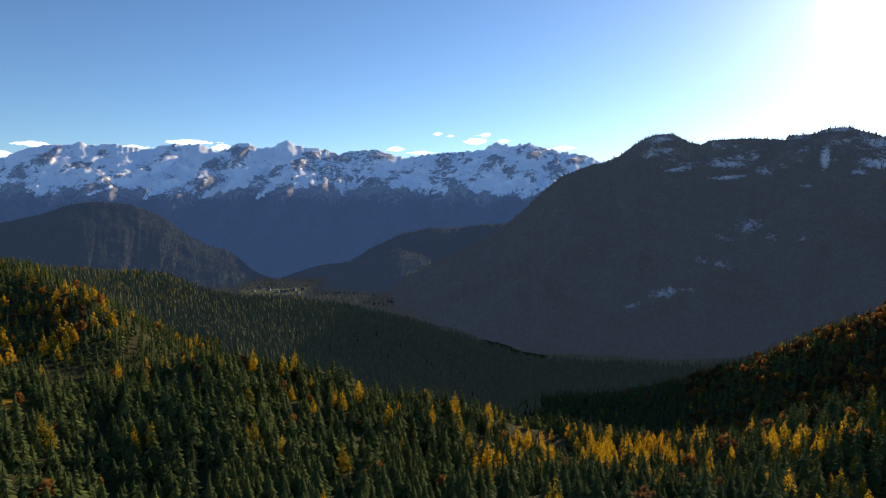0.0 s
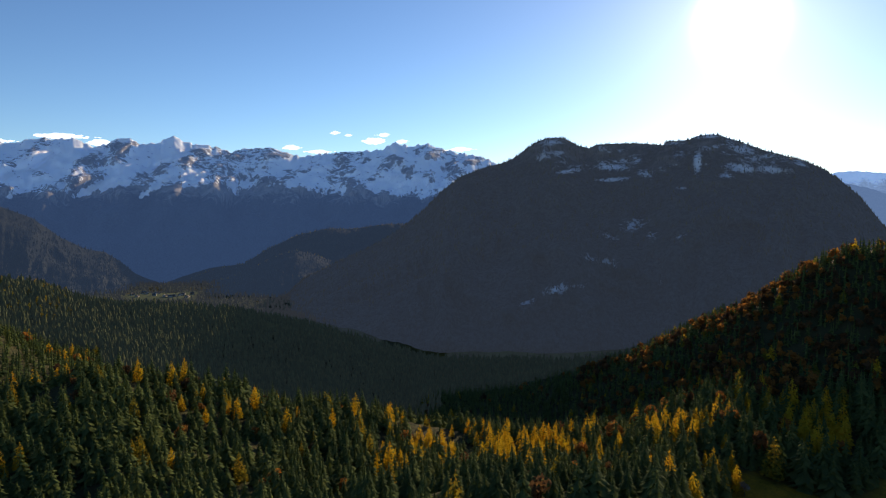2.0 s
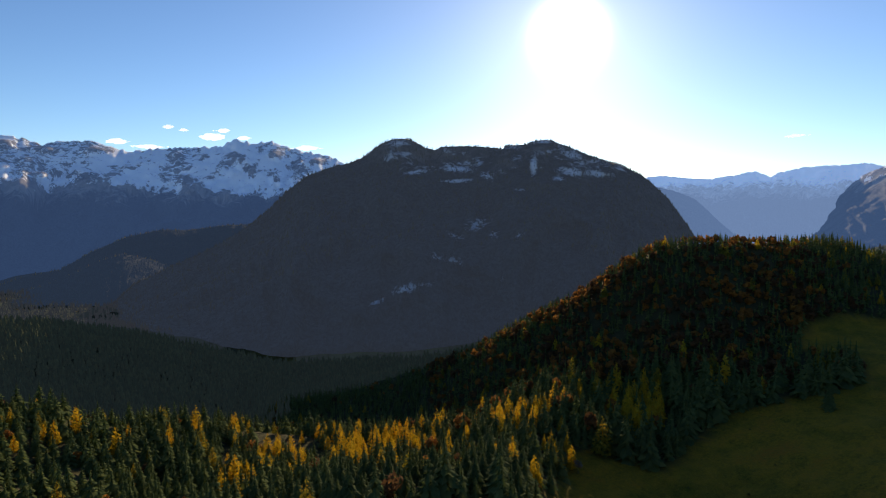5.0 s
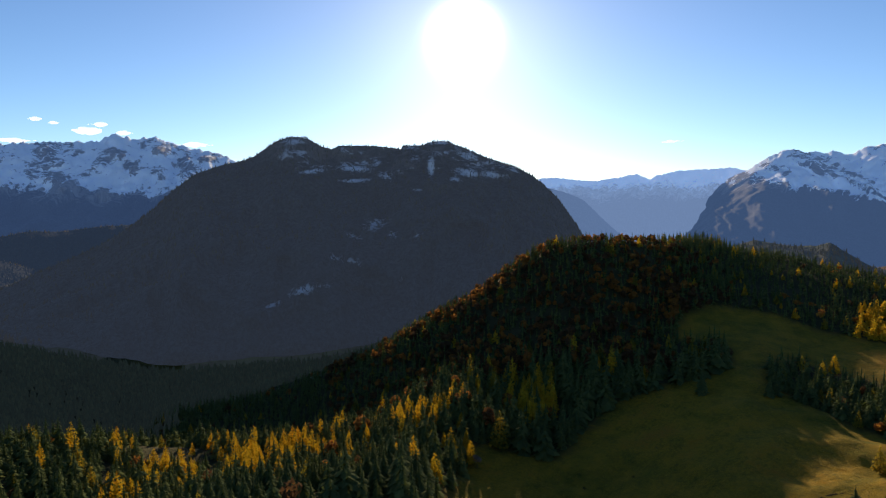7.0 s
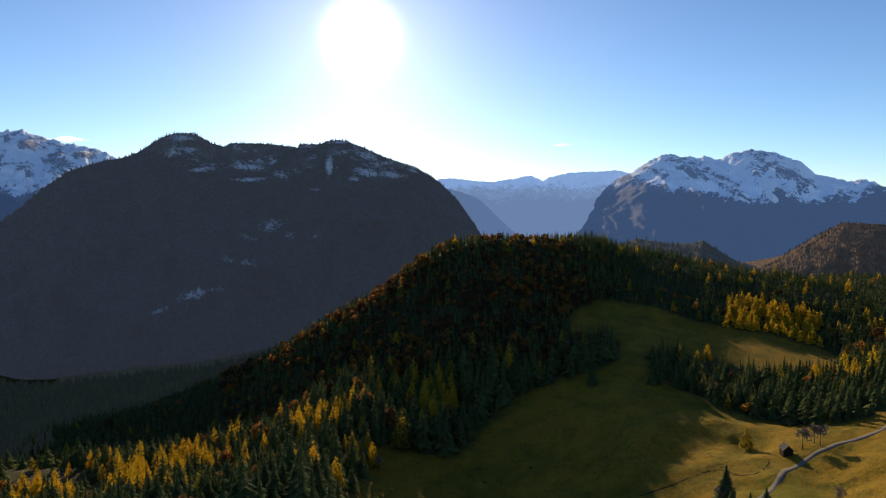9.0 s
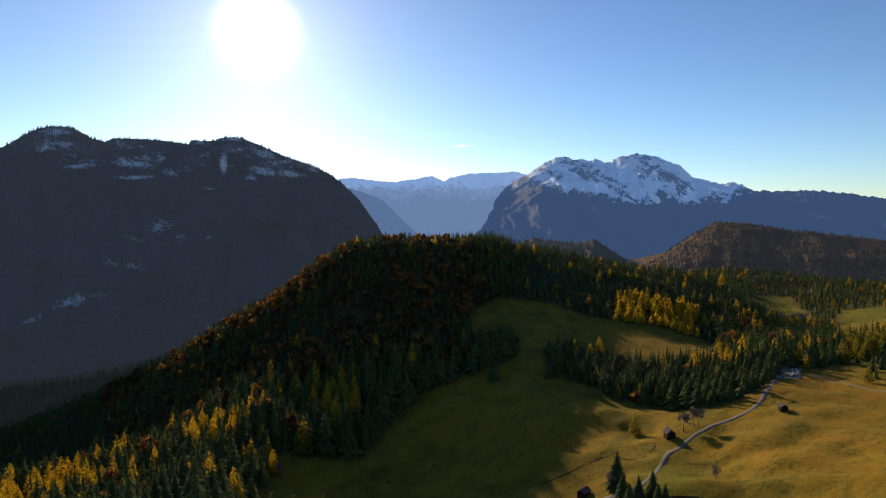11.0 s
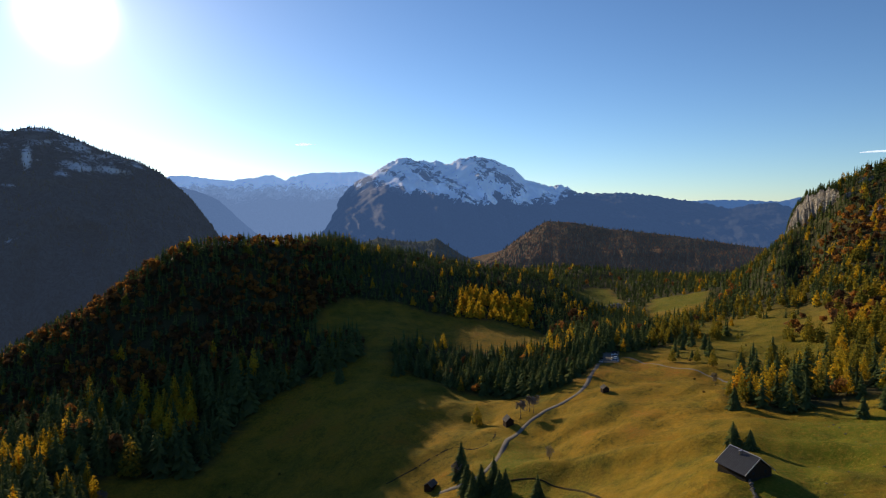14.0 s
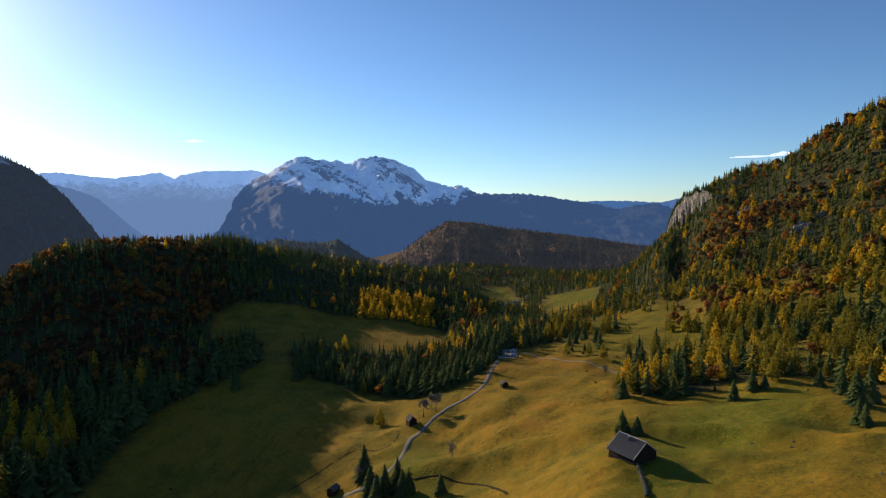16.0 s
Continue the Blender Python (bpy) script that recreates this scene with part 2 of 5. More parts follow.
section(-10, (262, -127), (360, -133), (440, -128), (620, -194), (820, -196), (1000, -163), (1700, -255))
section(-5, (260, -127), (360, -142), (440, -140), (640, -215), (850, -214), (1000, -186), (1700, -258))
section(0, (260, -128), (360, -147), (440, -149), (640, -219), (850, -237), (1000, -213), (1600, -258))
section(5, (258, -126), (360, -150), (440, -154), (640, -230), (870, -254), (990, -243), (1600, -258))
section(10, (255, -123), (360, -154), (440, -161), (550, -196), (650, -205), (950, -262), (1500, -258))
section(15, (255, -121), (350, -150), (430, -160), (540, -194), (680, -201), (950, -262), (1500, -258))
section(20, (250, -115), (345, -147), (420, -156), (520, -191), (660, -180), (950, -262), (1500, -258))
section(25, (262, -117), (340, -141), (410, -149), (500, -173), (620, -152), (900, -240), (1500, -258))
section(30, (270, -115), (335, -131), (400, -137), (500, -144), (605, -117), (880, -190), (1500, -258))
section(35, (290, -142), (335, -142), (390, -132), (490, -121), (605, -88), (850, -130), (1500, -255))
section(40, (300, -146), (345, -144), (410, -136), (500, -110), (610, -50), (850, -90), (1500, -245))
section(45, (300, -143), (350, -137), (415, -128), (510, -99), (622, -31), (850, -75), (1500, -235))
section(50, (298, -140), (350, -133), (415, -123), (520, -102), (665, -30), (900, -70), (1500, -220))
section(55, (292, -134), (345, -127), (415, -117), (535, -99), (795, -34), (1000, -75), (1500, -210))
section(60, (280, -124), (335, -119), (410, -110), (540, -100), (850, -50), (1050, -85), (1500, -200))
section(65, (258, -122), (310, -119), (400, -116), (540, -109), (860, -63), (1050, -95), (1500, -190))
section(70, (240, -113), (300, -110), (400, -115), (560, -109), (850, -78), (1050, -110), (1500, -175))
section(75, (235, -109), (300, -106), (420, -107), (570, -114), (840, -86), (1050, -120), (1400, -128))
section(80, (215, -97), (300, -94), (420, -95), (570, -106), (780, -119), (1000, -135), (1400, -130))
section(85, (185, -84), (235, -89), (300, -93), (420, -97), (570, -102), (800, -118), (1300, -128))
section(90, (172, -73), (198, -75), (280, -83), (450, -93), (620, -98), (850, -102), (1300, -125))
section(94.5, (172, -73), (200, -75), (260, -80), (400, -90), (600, -84), (880, -36), (950, -36))
section(95.5, (172, -73), (200, -75), (260, -80), (400, -89), (600, -83), (890, -27), (950, 2))
section(96.5, (172, -73), (201, -74), (261, -79), (400, -87), (600, -78), (870, -19), (945, 22))
section(97.5, (172, -72), (202, -74), (262, -78), (400, -85), (600, -72), (850, -5), (930, 32))
section(98.5, (172, -72), (203, -73), (263, -77), (400, -82), (600, -67), (800, -4), (920, 39))
section(100, (172, -71), (205, -72), (265, -76), (400, -78), (600, -61), (780, 0), (900, 50))
section(103, (171, -69), (208, -70), (265, -73), (400, -75), (590, -54), (740, 4), (870, 60))
section(105, (170, -67), (210, -69), (265, -70), (400, -73), (560, -50), (700, 0), (850, 79))
section(107, (170, -65), (212, -67), (267, -68), (390, -71), (545, -46), (685, 8), (838, 99))
section(110, (168, -63), (215, -65), (270, -65), (380, -67), (520, -40), (660, 18), (820, 119))
section(120, (172, -62), (250, -60), (320, -58), (400, -50), (520, -20), (660, 40), (820, 140))
section(150, (172, -60), (250, -50), (320, -45), (400, -40), (520, -20), (660, 20), (820, 60))
section(265, (250, -60), (400, -50), (520, -40), (700, -20), (900, 0), (1200, 20), (1700, 40))

AZ_STEP, R_STEP, R_MAX = 0.5, 5.0, 4950.0
_az = np.arange(-95, 265 + 1e-6, AZ_STEP)
_r = np.arange(0, 2600 + 1e-6, R_STEP)
_ka = [s[0] for s in SECTIONS]
_kr = np.stack([smooth_curve(_ka, [s[1][k][0] for s in SECTIONS], _az) for k in range(8)], 1)
_kz = np.stack([smooth_curve(_ka, [s[1][k][1] for s in SECTIONS], _az) for k in range(8)], 1)
TABLE = np.empty((len(_az), len(_r)))
for i in range(len(_az)):
    rr = list(_kr[i]) + [_kr[i][-1] + 350, 2600]
    zz = list(_kz[i]) + [min(_kz[i][-1], _kz[i][-1] * 0.6 - 100), -258]
    TABLE[i] = smooth_curve(rr, zz, _r)

# the near land has no creases between the sections
_k = np.exp(-0.5 * (np.arange(-12, 13) * AZ_STEP / 2.2) ** 2)
_k /= _k.sum()
_near = np.apply_along_axis(lambda col: np.convolve(np.pad(col, 12, "edge"), _k, "valid"), 0, TABLE)
_blend = np.clip((_r - 360) / 140, 0, 1)[None, :]
TABLE = _near * (1 - _blend) + TABLE * _blend


def ground(x, y):
    """The height of the ground above the valley floor's level."""
    x, y = np.asarray(x, float), np.asarray(y, float)
    r = np.hypot(x, y)
    az = (np.degrees(np.arctan2(x, y)) + 95) % 360
    fa, fr = az / AZ_STEP, np.minimum(r, 2599) / R_STEP
    ia, ir = np.minimum(fa.astype(int), len(_az) - 2), np.minimum(fr.astype(int), len(_r) - 2)
    ta, tr_ = fa - ia, fr - ir
    z = (TABLE[ia, ir] * (1 - ta) + TABLE[ia + 1, ir] * ta) * (1 - tr_) + (TABLE[ia, ir + 1] * (1 - ta) + TABLE[ia + 1, ir + 1] * ta) * tr_
    rough = np.clip((r - 60) / 200, 0, 1) * (0.4 + 0.6 * np.clip((r - 350) / 500, 0, 1))
    z = z + rough * (4.0 * fbm(x / 130, y / 130, 3) + 1.3 * fbm(x / 30, y / 30, 4)) + 0.46 * np.clip((r - 100) / 80, 0, 1) * fbm(x / 7.5, y / 7.5, 3) * (1 + 0.8 * vnoise(x / 45, y / 45))
    yard = 1 - np.exp(-((x - 189.6) ** 2 + (y + 6.4) ** 2) / 26.0 ** 2)
    z = z + 2.0 * yard * np.clip((r - 150) / 60, 0, 1) * np.clip((520 - r) / 150, 0, 1) * (fbm(x / 24 + 3, y / 24 + 8, 2) + 0.9 * vnoise(x / 55 - 4, y / 55 + 2))
    # a grassy bank and hollows across the pasture
    for bx, by, turn, along_, wide, high in ((241, 40, 80, 48, 8, 2.8), (228, 44, 82, 40, 8, -1.6), (265, 40, 84, 60, 12, 1.5), (300, 20, 80, 70, 14, 1.7), (280, 80, 60, 40, 10, -1.5), (331, 34, 85, 50, 12, 1.8),
                                              (234, 66, 60, 10, 6, 1.4), (223, -29, 60, 30, 8, 1.8), (205, -40, 60, 30, 8, -1.5), (250, -50, 65, 40, 9, 1.6), (290, -60, 65, 45, 10, 1.5)):
        c_, s_ = math.cos(radians(turn)), math.sin(radians(turn))
        p_, q_ = (x - bx) * c_ + (y - by) * s_, (y - by) * c_ - (x - bx) * s_
        z = z + 1.5 * high * np.exp(-(p_ / along_) ** 2 - ((q_ + 5 * vnoise(x / 30 + 7, y / 30)) / wide) ** 2)
    z = z + 2.7 * np.exp(-((x - 189.6) ** 2 + (y + 6.4) ** 2) / 17.0 ** 2)
    z = z - 60 * np.clip((r - 2430) / 300, 0, 1) * np.clip((500 - x) / 300, 0, 1)
    return z + EYE


def polar(az, r):
    return r * np.sin(np.radians(az)), r * np.cos(np.radians(az))


def spot(az, r, lift=0.0):
    x, y = polar(az, r)
    return Vector((float(x), float(y), float(ground(x, y)) + lift))


def inside(poly, a, r):
    """Which of the points lie in the polygon of (azimuth, distance)."""
    hit = np.zeros(np.shape(a), bool)
    n = len(poly)
    for i in range(n):
        (a0, r0), (a1, r1) = poly[i], poly[(i + 1) % n]
        if r0 == r1:
            continue
        cross = ((r0 > r) != (r1 > r)) & (a < (a1 - a0) * (r - r0) / (r1 - r0) + a0)
        hit ^= cross
    return hit


VILLAGE_FIELD = [(-18.2, 1930), (-18.0, 2110), (-12.4, 2130), (-12.6, 1950)]
MEADOWS = [
    [(32, 100), (32.3, 250), (35.5, 360), (43.5, 345), (48.5, 412), (52.5, 432), (57, 450), (58, 470), (60.5, 470), (61, 440), (66, 398), (70, 384), (73, 368), (75.8, 361), (77.5, 366), (79, 386), (80, 422),
     (82, 442), (86, 480), (90, 520), (92, 420), (91, 300), (94.6, 283), (101, 303), (106, 316), (109, 290), (118, 230), (125, 100)],
    [(53.3, 520), (54, 575), (57, 610), (61, 615), (64, 606), (68, 600), (73.5, 602), (75.6, 575), (75, 515), (70, 495), (66, 502), (62.5, 512), (60.5, 470), (58, 470), (57.5, 515)],
    [(76.3, 790), (77.3, 1000), (79, 1130), (80.5, 1130), (82, 900), (82.5, 770), (79, 760)],
    [(83.5, 640), (84, 930), (88.8, 900), (88.8, 700), (86, 620)],
    [(-37, 405), (-34.3, 412), (-34.3, 436), (-37, 440)],
    [(86, 470), (86.5, 560), (90, 600), (95, 580), (98, 480), (97, 380), (92, 400), (88, 430)],
]
SPARSE = [[(86, 380), (86.5, 560), (90, 640), (96, 620), (99, 480), (97, 345), (92, 330), (88, 400)], [(96, 400), (98, 600), (106, 560), (114, 480), (114, 310), (106, 325), (100, 335)]]
VALLEY_FIELD = [[(6, 1130), (8, 1230), (15, 1265), (23, 1235), (25, 1130), (18, 1085), (10, 1095)]]
# third polygon: green field, its darker tone put in place of shade
LUSH = [[(75.6, 1280), (75.8, 1420), (78.6, 1420), (79, 1330)], [(84, 780), (84, 930), (88.8, 900), (88.8, 800), (86, 770)], [(76.3, 790), (77.3, 1000), (79, 1130), (80.5, 1130), (82, 900), (82.5, 770), (79, 760)],
        [(90.6, 150), (90.3, 195), (92.2, 215), (94, 262), (99, 285), (106, 290), (106, 220), (100, 205), (99, 150)], [(69, 225), (69, 275), (70.5, 300), (73, 290), (75, 230)]]


def soft_mask(polys, a, r, spread):
    """1 inside, 0 outside, with a ragged soft rim."""
    da, dr = rng.normal(0, 1, (9,) + np.shape(a)), rng.normal(0, 1, (9,) + np.shape(a))
    s = 0
    for k in range(9):
        aa, rr = a + np.degrees(spread * da[k] / np.maximum(r, 1)), r + spread * dr[k]
        h = np.zeros(np.shape(a), bool)
        for p in polys:
            h |= inside(p, aa, rr)
        s = s + h
    return s / 9


def mesh_object(name, verts, faces, material, smooth=False):
    """A mesh object from arrays of corners and of triangles or quads."""
    me = bpy.data.meshes.new(name)
    verts, faces = np.asarray(verts, np.float32), np.asarray(faces, np.int32)
    k = faces.shape[1]
    me.vertices.add(len(verts))
    me.vertices.foreach_set("co", verts.ravel())
    me.loops.add(faces.size)
    me.loops.foreach_set("vertex_index", faces.ravel())
    me.polygons.add(len(faces))
    me.polygons.foreach_set("loop_start", np.arange(0, faces.size, k, dtype=np.int32))
    me.polygons.foreach_set("use_smooth", np.full(len(faces), smooth))
    me.update(calc_edges=True)
    me.materials.append(material)
    return new(name, me)


def grid_faces(nu, nv, wrap=False):
    i, j = np.meshgrid(np.arange(nu if wrap else nu - 1), np.arange(nv - 1), indexing="ij")
    a, b = i * nv + j, ((i + 1) % nu) * nv + j
    return np.stack([a, b, b + 1, a + 1], -1).reshape(-1, 4)


# ---- ground sheet, out to the horizon ----
ga = np.concatenate([np.arange(-45, 55, 0.75), np.arange(55, 112, 0.34), np.arange(112, 120, 0.4), np.arange(120, 315, 3.0)])
gr = np.concatenate([[0.01, 8, 22], np.arange(40, 160, 20), 160 * 1.008 ** np.arange(0, 135), 160 * 1.008 ** 135 * 1.0125 ** np.arange(1, 103), np.linspace(1720, R_MAX, 30)])
GA, GR = np.meshgrid(ga, gr, indexing="ij")
gx, gy = polar(GA, GR)
gz = ground(gx, gy)
faces = grid_faces(len(ga), len(gr), True)[:, ::-1]
ground_ob = mesh_object("ground", np.stack([gx, gy, gz], -1).reshape(-1, 3), faces, ground_material(), True)
open_land = np.maximum(soft_mask(MEADOWS, GA, GR, 4.0), 0.85 * soft_mask(SPARSE, GA, GR, 10.0))
open_land = np.maximum(open_land, 0.75 * soft_mask(VALLEY_FIELD, GA, GR, 45.0))
behind = ((GA > 112) & (GA < 315)) | (GR < 120)
wood_attr = ground_ob.data.attributes.new("woodland", "FLOAT", "POINT")
wood_attr.data.foreach_set("value", np.where(behind, 0.0, 1 - open_land).astype(np.float32).ravel())
lush_attr = ground_ob.data.attributes.new("lush", "FLOAT", "POINT")
lush_attr.data.foreach_set("value", np.maximum(soft_mask(LUSH, GA, GR, 7.0), np.maximum(0.4 * soft_mask(VALLEY_FIELD, GA, GR, 45.0), 0.5 * soft_mask(SPARSE, GA, GR, 14.0))).astype(np.float32).ravel())
tagged(ground_ob, "golden autumn pasture and dark forest floor in a valley", "ground", kind="structure")


# ================= mountains =================
def mountain(name, crest, distance, depth, foot, material, label, rows=44, step=0.12, spurs=0.16, spur_width=2.2, jag=0.06, bulge=1.0, fine=0.02, kind_word="mountain", back=0.5, patches=(), shear=0.3, relief=0.0, snowline=(), crags=(), gullies=(), dust=None, lean=0.0):
    """A range whose skyline runs through (azimuth, elevation) knots, with spurs and gullies down its slopes.
    distance: one number, or one for each end. Returns the object and its grid of points."""
    az = np.arange(crest[0][0], crest[-1][0] + 1e-6, step)
    el = np.interp(az, [c[0] for c in crest], [c[1] for c in crest])
    far = np.interp(az, [az[0], az[-1]], distance) if isinstance(distance, tuple) else np.full(len(az), float(distance))
    seed = far[0] * 0.013
    el = el + jag * (0.6 * fbm(az * 3.1, az * 0 + seed, 4) + 0.5 * ridged(az * 4.3, az * 0 + seed, 3) - 0.2)
    calm = np.exp(-0.5 * (np.arange(-30, 31) * step / 0.9) ** 2)
    el_calm = np.convolve(np.pad(el, 30, "edge"), calm / calm.sum(), "valid") - 0.15 * (len(crags) > 0)
    v = np.concatenate([np.linspace(0, 1, rows), 1 + np.linspace(0.06, back, 8)])
    A, V = np.meshgrid(az, v, indexing="ij")
    D = np.repeat(far[:, None], len(v), 1)
    up_to = np.clip(V, 0, 1) ** 9 if crags else 1.0
    top = D * np.tan(np.radians(el[:, None] * up_to + el_calm[:, None] * (1 - up_to))) + EYE
    across = np.radians(A) * D
    f = np.clip(V, 0, 1)
    warp = 0.28 * fbm(A / spur_width * 0.9, V * 2.0 + seed, 4)
    u = A / spur_width + warp - shear * V
    z = foot + (top - foot) * f ** bulge
    if crags:
        p, q = (across + lean * z) / 330, z / 230 + seed
        wob = 0.5 * fbm(p * 0.8, q * 0.8, 3)
        rocky = ridged(p + wob, q * 0.7 + wob, 5, 0.58)
        s = ridged(u, V * 0.25 + seed, 1) * 0.6 + 0.3 * ridged(u * 2.3 + 7, V * 0.6 + seed, 1) + 0.5 * rocky
    else:
        rocky = 0 * A
        s = ridged(u, V * 0.25 + seed, 1) * 0.75 + 0.4 * ridged(u * 2.3 + 7, V * 0.6 + seed, 1) + 0.34 * ridged(u * 5.1 + 3, V * 1.3 + seed, 2) + 0.2 * ridged(u * 12.7, V * 3.5 + seed, 2)
    body = np.sin(np.pi * f) ** 0.7 * np.clip(1.15 - V, 0.15, 1)
    r = D - depth * (1 - f) - spurs * depth * body * s * 0.8
    rough = fbm(across / 90, V * depth / 90, 4) * fine * depth * np.sin(np.pi * f) ** 0.5
    z = z + rough * 0.6 + relief * (top - foot) * body * s
    r = r - rough
    z = np.where(V > 1, top - (top - foot) * np.abs(V - 1) ** 1.1 * 1.2, z)
    r = np.where(V > 1, D + depth * (V - 1) * 1.4, r)
    crag = np.zeros(A.shape)
    lie_el = np.degrees(np.arctan2(z - EYE, r))
    for ca, ce, wa, we, tilt in crags:
        crag = np.maximum(crag, np.exp(-((A - ca - tilt * (lie_el - ce)) / wa) ** 2 - ((lie_el - ce) / we) ** 2))
    r = r - np.where(V > 1, 0, rocky * depth * 0.05 * crag)
    x, y = polar(A, r)
    P = np.stack([x, y, z], -1)
    pale = np.zeros(A.shape)
    elev = np.degrees(np.arctan2(z - EYE, r))
    for pa, pe, wa, we, tilt, much in patches:
        pale = np.maximum(pale, (much + 0.2) * np.exp(-((A - pa) / wa) ** 2 - ((elev - pe - tilt * (A - pa)) / we) ** 2))
    if dust:
        pale = np.maximum(pale, np.clip((elev - dust[0]) / 1.2, 0, 1) * np.clip((A - dust[1]) / 2, 0, 1) * np.clip(0.36 + 0.5 * fbm(A * 0.8 + 2, elev * 2.2, 3), 0, 0.8))
    ob = mesh_object(name, P.reshape(-1, 3), grid_faces(len(az), len(v))[:, ::-1], material, True)
    if snowline:
        line = np.interp(A, [k[0] for k in snowline], [k[1] for k in snowline])
        over = elev - line + 0.35 * fbm(A * 0.9 + seed, elev * 1.3, 4) + 0.25 * ridged(A * 2.3 - 0.8 * elev, elev * 0.6, 3)
        lay = np.where(over < 0, 0.5 + 1.9 * over, np.clip(0.5 + over / 1.1, 0, 1))
        bare = 0.7 * crag + 0.5 * rocky + 0.34 * ridged((across - 0.6 * z) / 120, z / 150, 3, 0.6)
        lay = lay - np.clip((bare - 0.5) / 0.4, 0, 1) * (0.5 + 0.35 * crag)
        for a0, e0, a1, e1, wide in gullies:
            q = np.clip(((A - a0) * (a1 - a0) + (elev - e0) * (e1 - e0)) / ((a1 - a0) ** 2 + (e1 - e0) ** 2), 0, 1)
            off = np.hypot(A - a0 - q * (a1 - a0), elev - e0 - q * (e1 - e0)) + 0.1 * fbm(A * 3, elev * 3, 3)
            lay = lay + np.clip(1.05 - lay, 0, None) * np.exp(-(off / (wide * (1.1 - 0.5 * q))) ** 2)
        ob.data.attributes.new("snow", "FLOAT", "POINT").data.foreach_set("value", lay.astype(np.float32).ravel())
    if patches:
        ob.data.attributes.new("pale", "FLOAT", "POINT").data.foreach_set("value", pale.astype(np.float32).ravel())
    ob.data.attributes.new("rib", "FLOAT", "POINT").data.foreach_set("value", np.clip(s * 0.5 + 0.35, 0, 1).astype(np.float32).ravel())
    tagged(ob, label, kind_word, kind="structure")
    return ob, P[:, :rows]


# knots of the skylines, seen from the hill
SNOW_RIDGE = [(-44, 3.2), (-40, 3.7), (-35.5, 4.01), (-34.8, 4.38), (-33.7, 4.95), (-32.4, 5.32), (-31.5, 5.29), (-30.3, 5.57), (-29.5, 5.39), (-27.9, 5.65), (-26.7, 5.35), (-25.4, 5.26),
              (-23.7, 5.76), (-22.8, 5.7), (-21.5, 5.94), (-19.9, 5.33), (-19.2, 5.5), (-18.3, 5.96), (-17.6, 6.18), (-16.6, 5.62), (-15.4, 5.85), (-14.1, 6.43), (-12.5, 5.88),
              (-10.7, 5.71), (-9.5, 5.33), (-7.4, 5.71), (-6.4, 5.77), (-4.9, 5.38), (-3.6, 5.03), (-1.2, 5.39), (0.8, 5.49), (2.4, 5.64), (3.7, 5.79), (5.0, 6.44), (6.3, 6.07),
              (7.8, 6.35), (9.6, 5.76), (11.1, 5.43), (12.1, 5.26), (13.6, 4.88), (14.2, 4.52), (18, 3.5), (24, 2.5)]
LEFT_HILL = [(-48, -2.5), (-35.6, -0.73), (-33.1, -0.1), (-31.2, 0.65), (-29.3, 0.94), (-26.8, 0.72), (-24.3, -0.36), (-22.6, -1.82), (-20.8, -2.87), (-19.4, -3.19), (-18.0, -4.27), (-16.6, -5.76), (-14.7, -7.23)]
FAR_SPUR = [(-16.1, -7.18), (-13.7, -5.99), (-11.6, -5.02), (-8.6, -4.45), (-6.5, -3.17), (-3.9, -1.98), (-1.3, -1.41), (0.8, -1.46), (3.5, -1.1), (5.5, -0.99), (9.1, -1.19), (14, -1.5)]
NEAR_SPUR = [(-17.6, -7.62), (-15.6, -7.2), (-11.6, -6.2), (-8.6, -5.22), (-5.5, -3.7), (-4.1, -3.34), (-2.3, -3.82), (-0.7, -4.45), (2.9, -6.44)]
BIG_MOUNTAIN = [(-7.6, -9.48), (-5.0, -7.45), (-3.4, -5.91), (-0.7, -4.61), (1.4, -3.66), (3.5, -2.67), (5.3, -1.46), (6.3, -0.83), (7.9, 0.62), (9.1, 1.9), (11.1, 3.41), (13.1, 4.14), (15.1, 4.65),
                (16.0, 5.07), (17.0, 5.88), (18.4, 6.61), (19.8, 6.79), (20.7, 6.51), (21.6, 6.0), (22.5, 5.77), (23.2, 6.07), (25.1, 6.12), (27.0, 6.06), (28.8, 5.83), (29.2, 6.16), (30.8, 6.15),
                (31.5, 6.45), (32.5, 6.57), (33.5, 6.41), (34.6, 5.95), (36.6, 5.02), (39.2, 4.23), (40.8, 3.45), (42.1, 2.41), (43.1, 1.38), (44.1, 0.1), (45.1, -1.44), (46.4, -3.73), (48, -6.5)]
DOME_HILL = [(66, -6.5), (68.0, -5.35), (70.1, -4.07), (71.7, -2.87), (73.3, -1.72), (74.9, -0.78), (77.0, -0.84), (79.0, -1.2), (80.6, -1.46), (83.2, -1.71), (85.7, -1.96), (88.2, -2.3), (90.7, -2.68), (92.6, -2.9), (97.7, -3.05), (103, -3.2)]
KNOB_HILL = [(56, -4.5), (57.0, -3.38), (58.3, -2.65), (59.5, -2.26), (60.9, -2.53), (62.4, -2.7), (64.0, -2.61), (64.8, -2.31), (65.5, -2.83), (67.0, -3.78), (69, -5)]
